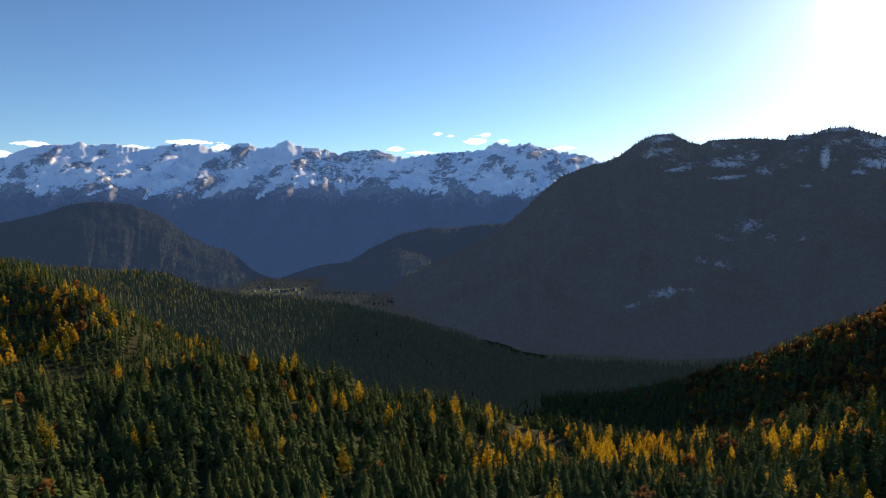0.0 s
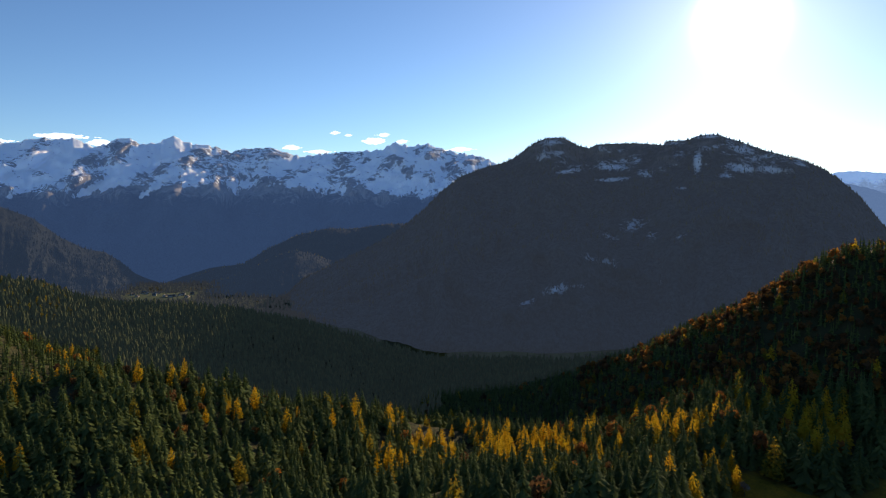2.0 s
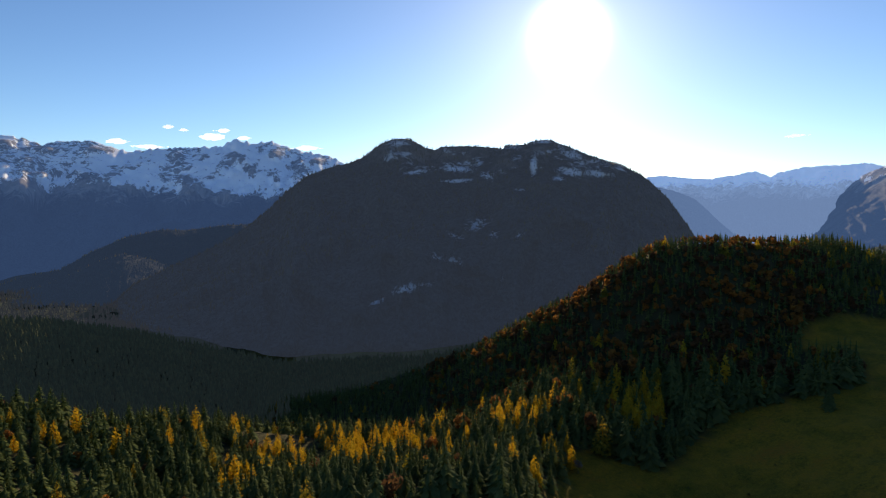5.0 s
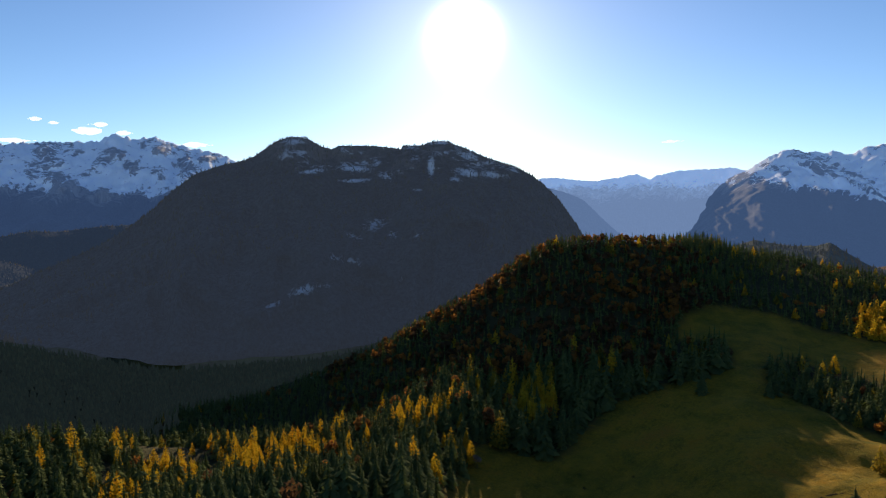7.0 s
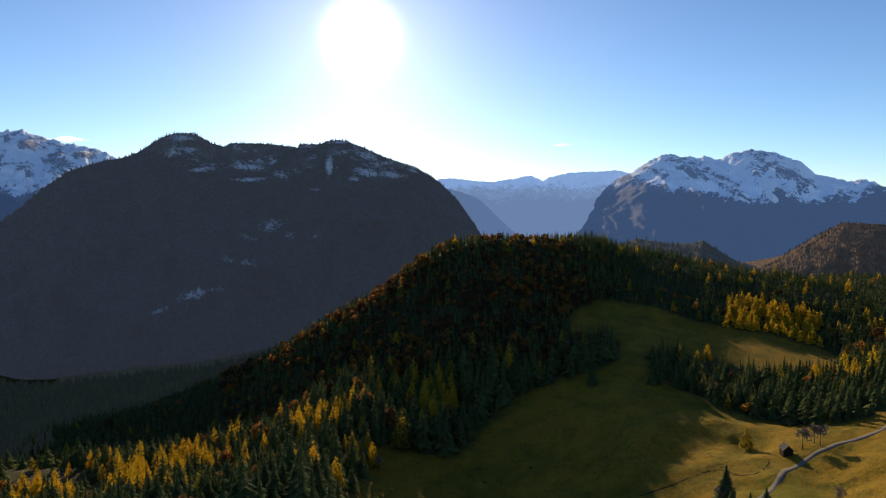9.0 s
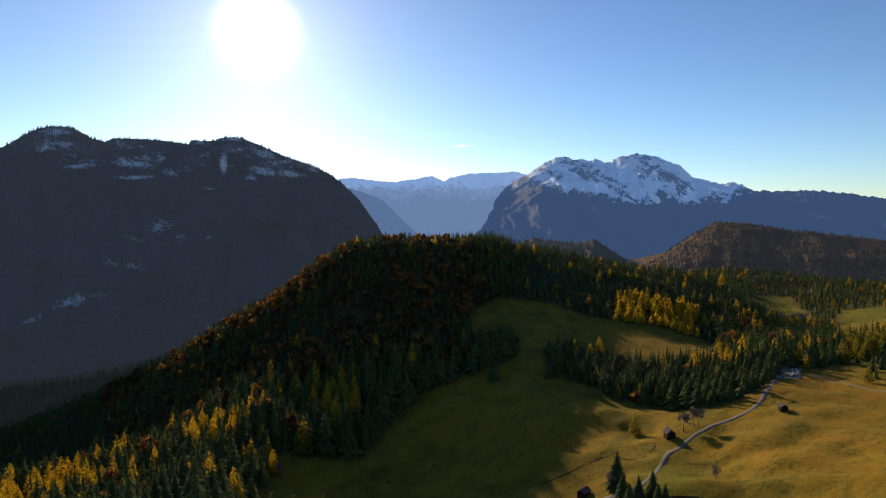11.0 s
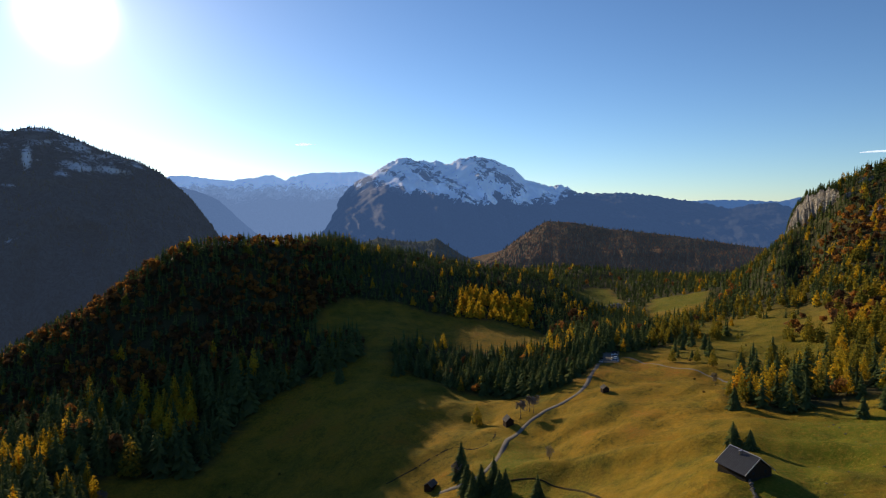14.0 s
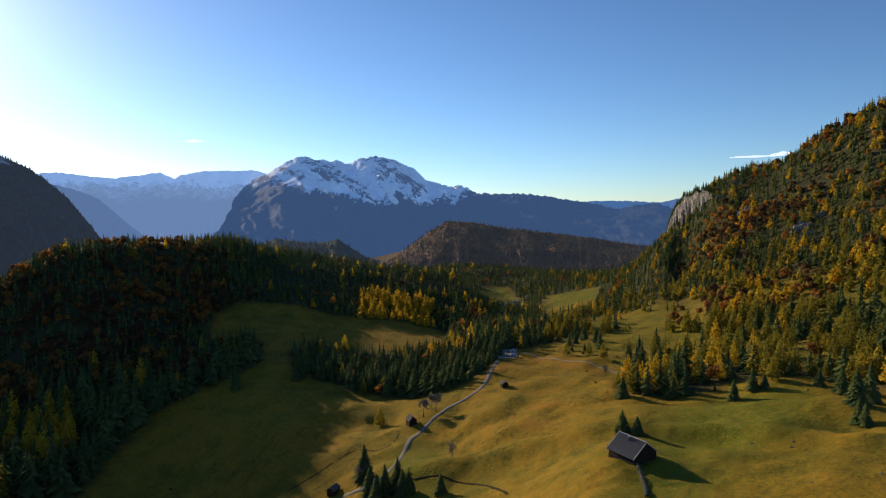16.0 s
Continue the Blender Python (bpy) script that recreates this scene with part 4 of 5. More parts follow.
    beech = np.where((a > 22) & (a < 58) & (r > 455) & (r < 720), 0.36 + 0.4 * n1, 0.02)
    beech = np.where((a > 95) & (r > 490), np.where(r > 760, 0.1, 0.3) + 0.6 * n1, beech)
    beech = np.where((a < -14) & (r > 480) & (r < 660), 0.07 + 0.25 * n1, beech)
    beech = np.where((a > 74) & (a < 80) & (r > 470) & (r < 640), 0.08, beech)
    larch, turning, beech = larch * (1 + 0.8 * n2), turning * (1 + 0.6 * n2), np.clip(beech, 0, 0.8)
    gold = (a > 66.8) & (a < 73.6) & (r > 590) & (r < 690)
    larch, beech = np.where(gold, 0.96, larch), np.where(gold, 0.0, beech)
    brown = rng.random(a.shape) < np.where(a > 90, 0.45, 0.62) + 0.3 * n2
    return np.where(u < beech, np.where(brown, 4, 3), np.where(u < beech + larch, 1, np.where(u < beech + larch + turning, 2, 0)))


def forest(word, a0, a1, r0, r1, area, spruce_kinds, leafy_kinds, size=1.0, skip=None):
    a, r, x, y = scatter(a0, a1, r0, r1, area)
    keep = rng.random(a.shape) < wooded(a, r)
    if skip is not None:
        keep &= ~skip(a, r)
    a, r, x, y = a[keep], r[keep], x[keep], y[keep]
    xyz = np.stack([x, y, ground(x, y) - 0.4], -1)
    sp = species(a, r, x, y)
    size = size * (0.55 + 0.6 * rng.random(a.shape)) * (1 + 0.22 * vnoise(x / 45 + 3, y / 45)) * np.where(rng.random(a.shape) < 0.15, 0.6, 1.0)
    size = size * np.where((a > 36) & (a < 57) & (r > 320) & (r < 455), 1.2, 1.0)
    for k, (nm, kinds, mat_, label) in enumerate((("spruce_forest", spruce_kinds, SPRUCE, "dense dark green spruce forest " + word), ("larch_stand", LARCH_FAR if spruce_kinds is SPRUCE_FAR else LARCH_MID, LARCH, "golden autumn larches " + word),
                                                  ("turning_larch_stand", LARCH_FAR if spruce_kinds is SPRUCE_FAR else LARCH_MID, LARCH_GREEN, "larches turning from green to yellow " + word), ("beech_stand", leafy_kinds, BEECH, "russet autumn beeches " + word), ("brown_beech_stand", leafy_kinds, BROWN_BEECH, "brown half-bare beeches " + word))):
        ids = np.where(sp == k)[0]
        if len(ids) > 3:
            plant(nm, kinds, xyz[ids], size[ids], mat_, label)


NEAR_TREES = [(-37, 216), (-37, 276), (32, 276), (32, 216)]
forest("on the shelf above the valley", -42, 62, 200, 470, 39, SPRUCE_MID, LEAFY_MID, 1.0, lambda a, r: inside(NEAR_TREES, a, r))
KNOLL_TOP = [(5, 700), (20, 690), (30, 635), (40, 640), (45, 652), (50, 700), (55, 825), (60, 875), (75, 880)]
forest("on the wooded knoll and its spur", 5, 58, 462, 830, 21, SPRUCE_FAR, LEAFY_FAR, 0.8, lambda a, r: r > np.interp(a, *zip(*KNOLL_TOP)))
forest("on the back of the wooded knoll", 58, 75, 470, 880, 34, SPRUCE_FAR, LEAFY_FAR, 0.75)
forest("on the left slope", -44, 5, 470, 760, 38, SPRUCE_FAR, LEAFY_FAR, 0.85, lambda a, r: (a > -20) & (r > 640))
forest("along the pasture", 60, 83, 355, 470, 26, SPRUCE_MID, LEAFY_MID, 0.84)
forest("beside the hillside", 83, 90, 380, 470, 40, SPRUCE_MID, LEAFY_MID, 0.85)
forest("behind the first trees", 75, 90, 470, 540, 36, SPRUCE_MID, LEAFY_MID)
forest("behind the pasture", 75, 90, 540, 800, 40, SPRUCE_FAR, LEAFY_FAR, 0.9)
forest("beyond the fields", 70, 92, 800, 1500, 115, SPRUCE_FAR, LEAFY_FAR)
forest("on the steep hillside", 90, 116, 280, 480, 50, SPRUCE_MID, LEAFY_MID, 0.95)
forest("on the middle of the steep hillside", 90, 117, 480, 600, 40, SPRUCE_FAR, LEAFY_FAR, 0.95)
forest("high on the steep hillside", 90, 117, 600, 960, 34, SPRUCE_FAR, LEAFY_FAR, 0.82)


def clothe(grid, area, material, name, label, low=0.0, size=1.0):
    """Far trees over a mountain's slopes, the crest included."""
    nu, nv = grid.shape[:2]
    e = np.linalg.norm(grid[1:, :-1] - grid[:-1, :-1], axis=-1) * np.linalg.norm(grid[:-1, 1:] - grid[:-1, :-1], axis=-1)
    n = int(e.sum() / area)
    pick = rng.choice(e.size, n, p=(e / e.sum()).ravel())
    i, j = pick // (nv - 1), pick % (nv - 1)
    fu, fv = rng.random(n)[:, None], rng.random(n)[:, None]
    P = (grid[i, j] * (1 - fu) + grid[i + 1, j] * fu) * (1 - fv) + (grid[i, j + 1] * (1 - fu) + grid[i + 1, j + 1] * fu) * fv
    P = P[(j >= nv * low)]
    P[:, 2] -= 1.5
    plant(name, [cone_mesh(15, 3.4, s) for s in range(4)], P, size * (0.6 + 0.6 * rng.random(len(P))), material, label)


# far woods: the last colour of each is haze, emitted by the trees
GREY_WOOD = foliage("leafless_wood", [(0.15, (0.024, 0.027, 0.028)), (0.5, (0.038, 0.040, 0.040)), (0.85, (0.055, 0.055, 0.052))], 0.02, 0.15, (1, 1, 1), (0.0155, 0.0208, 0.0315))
HILL_WOOD = foliage("hazy_hill_wood", [(0.15, (0.016, 0.02, 0.018)), (0.5, (0.026, 0.028, 0.025)), (0.85, (0.05, 0.044, 0.03))], 0.02, 0.2, (1, 1, 1), (0.0145, 0.025, 0.048))
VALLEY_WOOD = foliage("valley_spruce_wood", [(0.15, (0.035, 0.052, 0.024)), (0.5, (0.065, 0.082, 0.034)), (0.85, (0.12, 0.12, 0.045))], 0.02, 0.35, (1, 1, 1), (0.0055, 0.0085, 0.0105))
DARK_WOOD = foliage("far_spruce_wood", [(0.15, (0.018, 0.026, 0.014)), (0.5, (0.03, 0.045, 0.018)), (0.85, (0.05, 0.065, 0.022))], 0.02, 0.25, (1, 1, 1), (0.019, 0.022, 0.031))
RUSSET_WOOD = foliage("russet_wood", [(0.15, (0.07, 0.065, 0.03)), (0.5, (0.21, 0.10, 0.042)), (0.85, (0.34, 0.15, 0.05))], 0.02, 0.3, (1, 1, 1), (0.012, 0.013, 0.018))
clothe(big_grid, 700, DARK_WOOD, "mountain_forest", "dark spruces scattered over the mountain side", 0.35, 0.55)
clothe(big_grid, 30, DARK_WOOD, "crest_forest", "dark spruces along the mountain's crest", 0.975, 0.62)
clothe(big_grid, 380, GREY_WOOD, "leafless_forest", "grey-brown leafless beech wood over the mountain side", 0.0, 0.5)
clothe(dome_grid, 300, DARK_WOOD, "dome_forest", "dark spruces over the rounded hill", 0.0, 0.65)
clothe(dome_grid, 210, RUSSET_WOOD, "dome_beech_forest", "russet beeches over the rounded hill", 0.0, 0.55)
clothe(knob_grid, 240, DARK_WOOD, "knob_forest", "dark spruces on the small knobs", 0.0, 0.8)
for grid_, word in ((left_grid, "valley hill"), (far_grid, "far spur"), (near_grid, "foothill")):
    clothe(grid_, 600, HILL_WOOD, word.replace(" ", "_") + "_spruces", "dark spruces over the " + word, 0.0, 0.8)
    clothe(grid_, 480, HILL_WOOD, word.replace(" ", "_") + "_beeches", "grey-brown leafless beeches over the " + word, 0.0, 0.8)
# sunlight on the crests put into yellow trees; the last colour is haze
RIM_WOOD = foliage("sunlit_crest_wood", [(0.15, (0.12, 0.10, 0.04)), (0.5, (0.26, 0.17, 0.05)), (0.85, (0.36, 0.22, 0.06))], 0.02, 0.5, (1, 1, 1), (0.014, 0.021, 0.036))
for grid_, word in ((far_grid, "far spur"), (near_grid, "foothill")):
    clothe(grid_, 110, RIM_WOOD, word.replace(" ", "_") + "_crest_larches", "trees coloured yellow for the sunlit crest of the " + word, 0.93, 0.62)


def far_spruces(name, a0, a1, r0, r1, area, size, material, label):
    a, r, x, y = scatter(a0, a1, r0, r1, area, 5)
    k = ~inside(VALLEY_FIELD[0], a, r) & ~((r < 780) & (a <= -20)) & ~((r < 720) & (a > 9))
    x, y = x[k], y[k]
    plant(name, [cone_mesh(15, 4.1, s) for s in range(5)], np.stack([x, y, ground(x, y) - 1], -1), size * (0.55 + 0.6 * rng.random(len(x))), material, label)


# these nearer slopes carry haze emission in their needles too
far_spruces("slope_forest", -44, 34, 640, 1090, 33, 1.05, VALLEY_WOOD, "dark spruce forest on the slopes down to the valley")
la, lr, lx_, ly_ = scatter(-37, -22, 880, 1150, 210)
plant("spur_larches", LARCH_FAR, np.stack([lx_, ly_, ground(lx_, ly_) - 0.5], -1), 0.5 + 0.4 * rng.random(len(lx_)), LARCH_GREEN, "yellowing larches among the spruces of the wooded spur")
fa, fr, fx, fy = scatter(-40, 2, 1300, 2300, 230)
ga_, gr_, gx_, gy_ = scatter(-24, -8, 2300, 2560, 200)
fa, fr, fx, fy = np.concatenate([fa, ga_]), np.concatenate([fr, gr_]), np.concatenate([fx, gx_]), np.concatenate([fy, gy_])
fx, fy = fx[~inside(VILLAGE_FIELD, fa, fr)], fy[~inside(VILLAGE_FIELD, fa, fr)]
plant("valley_forest", [cone_mesh(15, 3.6, s) for s in range(4)], np.stack([fx, fy, ground(fx, fy) - 1], -1), (0.7 + 0.5 * rng.random(len(fx))), DARK_WOOD, "dark spruce forest on the far valley floor")
top_edge = cliff_grid[:, -1]
ids = rng.integers(0, len(top_edge), 260)
P = top_edge[ids] * (1 + 0.03 * rng.random(260))[:, None] ** np.array([1, 1, 0])
plant("cliff_top_forest", SPRUCE_FAR, P - np.array([0, 0, 1.5]), 0.35 + 0.4 * rng.random(260), SPRUCE, "dark spruces and pines on the clifftop")


# ---- the hazy far valley floor: a sheet added over the ground at the mountain's foot, its haze an emission ----
def valley_material():
    m, t, p, _ = nodes_of("hazy_valley_floor")
    pos = t.nodes.new("ShaderNodeNewGeometry").outputs["Position"]
    field = t.nodes.new("ShaderNodeAttribute")
    field.attribute_name = "field"
    n, fine = noise_node(t, 0.012, 5, 0.65, pos), noise_node(t, 0.12, 4, 0.7, pos)
    wood = ramp(t, fine, [(0.35, (0.012, 0.018, 0.01)), (0.65, (0.03, 0.035, 0.022))])
    grass = ramp(t, fine, [(0.3, (0.045, 0.06, 0.022)), (0.7, (0.07, 0.082, 0.03))])
    c = mix(t, span(t, arith(t, "ADD", field.outputs["Fac"], arith(t, "MULTIPLY", arith(t, "SUBTRACT", n, 0.5), 1.1)), 0.3, 0.75), wood, grass)
    link(t, c, p.inputs["Base Color"])
    p.inputs["Roughness"].default_value = 0.95
    p.inputs["Specular IOR Level"].default_value = 0.05
    # valley haze, given off by the sheet itself
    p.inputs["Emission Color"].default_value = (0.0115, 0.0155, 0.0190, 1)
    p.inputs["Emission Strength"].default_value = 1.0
    return m


va, vr = np.meshgrid(np.arange(3, 36, 0.4), np.arange(940, 1560, 14.0), indexing="ij")
vx, vy = polar(va, vr)
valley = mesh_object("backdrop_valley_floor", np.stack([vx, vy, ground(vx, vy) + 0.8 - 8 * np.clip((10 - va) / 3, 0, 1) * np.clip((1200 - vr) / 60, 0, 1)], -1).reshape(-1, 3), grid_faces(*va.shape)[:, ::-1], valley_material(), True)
valley.data.attributes.new("field", "FLOAT", "POINT").data.foreach_set("value", soft_mask(VALLEY_FIELD, va, vr, 75.0).astype(np.float32).ravel())
tagged(valley, "hazy shaded meadows and woods on the valley floor", "valley", kind="structure")


# second added sheet: its haze emission covers dark gaps between far trees
va, vr = np.meshgrid(np.arange(-42, 4, 0.5), np.concatenate([np.arange(1130, 1500, 18.0), np.arange(1500, 2500, 40.0)]), indexing="ij")
vx, vy = polar(va, vr)
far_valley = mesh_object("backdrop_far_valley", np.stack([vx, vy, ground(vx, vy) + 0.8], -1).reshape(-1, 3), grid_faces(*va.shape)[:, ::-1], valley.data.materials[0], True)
far_valley.data.attributes.new("field", "FLOAT", "POINT").data.foreach_set("value", soft_mask([VILLAGE_FIELD], va, vr, 30.0).astype(np.float32).ravel())
tagged(far_valley, "hazy wooded floor of the far valley", "valley", kind="structure")


# ================= things: helpers =================
def part(name, bm, material, parent, label=""):
    """Links a bmesh as one mesh object under a thing or a part."""
    me = bpy.data.meshes.new(name)
    bm.to_mesh(me)
    bm.free()
    me.materials.append(material)
    ob = new(name, me)
    ob.parent = parent
    if label:
        ob["label"] = label
    return ob


def array_part(name, arrays, material, parent, label=""):
    ob = mesh_object(name, arrays[0], arrays[1], material)
    ob.parent = parent
    if label:
        ob["label"] = label
    return ob


def thing(name, label, category, group=""):
    return tagged(new(name), label, category, group)


def box(bm, x0, x1, y0, y1, z0, z1, bevel=0.0):
    r = bmesh.ops.create_cube(bm, size=1.0)
    for v in r["verts"]:
        v.co = Vector((x0 + (v.co.x + 0.5) * (x1 - x0), y0 + (v.co.y + 0.5) * (y1 - y0), z0 + (v.co.z + 0.5) * (z1 - z0)))
    if bevel:
        edges = list({e for v in r["verts"] for e in v.link_edges})
        bmesh.ops.bevel(bm, geom=edges, offset=bevel, segments=1, affect="EDGES")
    return r["verts"]


def boxed(*dims, bevel=0.0):
    bm = bmesh.new()
    box(bm, *dims, bevel=bevel)
    return bm


def prism(points, depth0, depth1, axis="x"):
    """A polygon in the plane across the axis, drawn out along it."""
    bm = bmesh.new()
    def at(u, v, d):
        return (d, u, v) if axis == "x" else (u, d, v)
    a = [bm.verts.new(at(u, v, depth0)) for u, v in points]
    b = [bm.verts.new(at(u, v, depth1)) for u, v in points]
    bm.faces.new(a)
    bm.faces.new(b[::-1])
    n = len(points)
    for i in range(n):
        bm.faces.new((a[i], b[i], b[(i + 1) % n], a[(i + 1) % n]))
    bmesh.ops.recalc_face_normals(bm, faces=bm.faces)
    return bm


def reach(az, el):
    """The distance at which a line going down at that angle meets the ground."""
    r = np.arange(120.0, 1600.0, 1.0)
    x, y = polar(az, r)
    under = ground(x, y) > EYE + r * math.tan(radians(el))
    return float(r[np.argmax(under)]) if under.any() else 1500.0


def at_sight(az, el, lift=0.0):
    return spot(az, reach(az, el), lift)


def trunk_arrays(height, radius, lean=0.0, sides=7):
    """A tapered trunk with a flared foot."""
    V, T = [], []
    hs = [(-0.6, 1.5), (0.25, 1.15), (height * 0.4, 0.75), (height, 0.12)]
    for h, k in hs:
        for i in range(sides):
            a = 6.283 * i / sides
            V.append((radius * k * math.cos(a) + lean * h, radius * k * math.sin(a), h))
    for j in range(len(hs) - 1):
        for i in range(sides):
            a, b = j * sides + i, j * sides + (i + 1) % sides
            T += [(a, b, b + sides), (a, b + sides, a + sides)]
    return np.array(V), np.array(T)


def tree(name, label, crown, material, height, radius, group="", category="tree"):
    """A tree at the origin: trunk and crown."""
    t = thing(name, label, category, group)
    array_part("trunk", trunk_arrays(height * 0.93, radius), BARK, t)
    array_part("crown", crown, material, t)
    return t


def bare_tree(height, seed, label, twig_material=BARE, group=""):
    """A leafless tree: trunk, limbs that fork, and fine twigs."""
    g = np.random.default_rng(seed)
    V, T, VT, TT = [], [], [], []

    def limb(p, d, length, rad, depth):
        q = p + d * length
        tgt_v, tgt_t = (V, T) if depth < 2 else (VT, TT)
        s = np.cross(d, (0.3, 0.5, 0.8))
        s /= np.linalg.norm(s)
        u = np.cross(d, s)
        n = len(tgt_v)
        k = 4 if depth < 2 else 3
        for c, rr in ((p, rad), (q, rad * 0.55)):
            for i in range(k):
                a = 6.283 * i / k
                tgt_v.append(c + (s * math.cos(a) + u * math.sin(a)) * rr)
        for i in range(k):
            j = (i + 1) % k
            tgt_t.extend([(n + i, n + j, n + k + j), (n + i, n + k + j, n + k + i)])
        if depth < 4:
            for _ in range(4 if depth < 3 else 3):
                e = d + g.normal(size=3) * 0.55 + np.array([0, 0, 0.18])
                e /= np.linalg.norm(e)
                limb(p + d * length * g.uniform(0.45, 1.0), e, length * g.uniform(0.5, 0.72), rad * 0.55, depth + 1)

    t = thing("bare_tree", label, "tree", group)
    array_part("trunk", trunk_arrays(height * 0.4, height * 0.022), BARK, t)
    limb(np.array([0, 0, height * 0.3]), np.array([0.05, 0.0, 1.0]), height * 0.3, height * 0.016, 0)
    array_part("limbs", (np.array(V), np.array(T)), twig_material, t)
    n = len(VT)
    haze_v, haze_t = leafy_mesh(420, height, height * 0.36, seed, 0.085, 0.3)
    array_part("twig_crown", (np.concatenate([np.array(VT), haze_v]), np.concatenate([np.array(TT), haze_t + n])), twig_material, t)["kind"] = "stuff"
    return t


# ================= trees that stand out one by one =================
def place_copies(base, places):
    """Copies of the base at the other places; the base takes the first."""
    for k, (p, s) in enumerate(places):
        m = Matrix.LocRotScale(p, Euler((0, 0, rng.uniform(0, 6.283))), None)
        ob = base if k == 0 else copy_thing(base, m)
        ob.matrix_basis = m @ Matrix.Diagonal((s, s, s, 1))


spruces = [bough_mesh(28, 13, 19, 6.4, 200 + s, 1.0, 0.23) for s in range(5)]
larches = [larch_mesh(420, 17, 4.2, 220 + s, 0.16) for s in range(3)]
beeches = [leafy_mesh(420, 12, 4.8, 240 + s, 0.13, 0.15) for s in range(2)]
na, nr, nx, ny = scatter(-36.5, 31.8, 217, 275, 52)
keep = (rng.random(len(na)) < np.where(vnoise(nx / 24, ny / 24) > -0.35, 0.95, 0.2)) & (wooded(na, nr) > 0)
na, nr, nx, ny = na[keep], nr[keep], nx[keep], ny[keep]
nz = ground(nx, ny) - 0.3
sort_ = rng.random(len(na))
for k in range(5):
    ids = np.where((sort_ >= 0.193 * k) & (sort_ < 0.193 * (k + 1)))[0]
    place_copies(tree("spruce_tree", "tall dark green spruce in the forest", spruces[k], SPRUCE, 20, 0.28, "spruces of the near forest"),
                 [(Vector((nx[i], ny[i], nz[i])), rng.uniform(0.5, 1.12)) for i in ids])
for k in range(2):
    ids = np.where((sort_ >= 0.965 + 0.011 * k) & (sort_ < 0.976 + 0.011 * k))[0]
    place_copies(tree("larch_tree", "slim larch with golden autumn needles in the forest", larches[k], (LARCH, LARCH_GREEN)[k], 17, 0.22, "larches of the near forest"),
                 [(Vector((nx[i], ny[i], nz[i])), rng.uniform(0.6, 0.95)) for i in ids])
ids = np.where(sort_ >= 0.987)[0]
place_copies(tree("beech_tree", "round beech with russet leaves in the forest", beeches[0], BEECH, 12, 0.2, "beeches of the near forest"),
             [(Vector((nx[i], ny[i], nz[i])), rng.uniform(0.6, 1.0)) for i in ids])

gold = tree("larch_tree", "golden larch standing free at the forest edge", larches[2], LARCH, 17, 0.24, "larches at the forest edge")
place_copies(gold, [(at_sight(31.9, -24.3), 0.95), (at_sight(35.3, -22.6), 0.85), (at_sight(34.4, -22.9), 0.6), (at_sight(65.4, -12.6), 0.85), (at_sight(64.6, -13.0), 0.7), (at_sight(91.4, -15.2), 0.95), (at_sight(92.3, -15.1), 0.8), (at_sight(93.8, -15.0), 0.95), (at_sight(94.5, -15.0), 0.9)])
young = tree("larch_tree", "young yellow-green larch on the pasture", larch_mesh(380, 13, 3.1, 230, 0.16), LARCH_GREEN, 13, 0.18, "larches on the pasture")
place_copies(young, [(at_sight(68.6, -19.3), 1.0), (at_sight(91.6, -15.7), 1.0), (at_sight(90.6, -15.3), 0.6), (at_sight(86.0, -12.9), 0.8), (at_sight(88.0, -12.7), 0.7), (at_sight(89.3, -13.0), 0.9), (at_sight(103.0, -13.6), 0.9), (at_sight(95.3, -15.4), 0.8)])
meadow_spruce = tree("spruce_tree", "dark green spruce standing free on the pasture", bough_mesh(26, 14, 15, 4.9, 260, 0.95, 0.22), SPRUCE, 16, 0.25, "spruces on the pasture")
place_copies(meadow_spruce, [(at_sight(az, el), s) for az, el, s in (
    (67.1, -23.6, 1.08), (67.6, -24.9, 0.9), (69.0, -24.8, 0.85), (70.2, -24.7, 1.0), (70.7, -25.1, 0.8), (71.3, -25.0, 0.75), (68.2, -25.4, 0.8), (74.3, -25.0, 0.62), (55.7, -15.3, 1.0), (61.3, -14.7, 1.0),
    (60.9, -14.9, 0.8), (100.1, -15.5, 0.62), (109.4, -16.1, 0.55), (109.0, -16.0, 0.6), (25.5, -24.0, 1.0), (22.7, -24.2, 0.95), (98.6, -15.0, 0.2), (102.4, -14.4, 0.5),
    (106.3, -13.6, 0.55), (91.0, -16.3, 0.75), (86.8, -11.8, 0.6), (88.6, -11.6, 0.8), (85.2, -11.5, 0.4), (84.0, -12.0, 0.3), (87.6, -12.4, 0.35), (101.5, -14.6, 0.7), (107.8, -14.0, 0.8), (109.6, -14.4, 1.0), (108.8, -14.6, 0.9))])
hut_spruce = tree("spruce_tree", "bushy dark spruce beside the alpine hut", bough_mesh(20, 14, 8, 3.3, 262, 0.7, 0.17), SPRUCE, 8, 0.2, "spruces beside the hut")
place_copies(hut_spruce, [(at_sight(91.0, -19.0), 1.0), (at_sight(92.3, -19.3), 0.85)])
for az, el, s, seed in ((72.7, -18.6, 11.5, 3), (73.5, -18.0, 9.5, 4), (73.9, -18.1, 10.5, 5), (75.4, -21.9, 6.5, 6), (66.7, -23.9, 10, 7), (35.9, -22.9, 9, 8), (89.5, -14.6, 7, 9)):
    b = bare_tree(s, seed, "small leafless grey-brown tree beside the pasture", group="leafless trees")
    b.matrix_basis = pose(*at_sight(az, el, -0.2), 0, 0, 40 * seed)
BUSH = foliage("shrub_leaves", [(0.15, (0.05, 0.05, 0.02)), (0.5, (0.11, 0.09, 0.03)), (0.85, (0.2, 0.13, 0.04))], 0.05, 0.35)
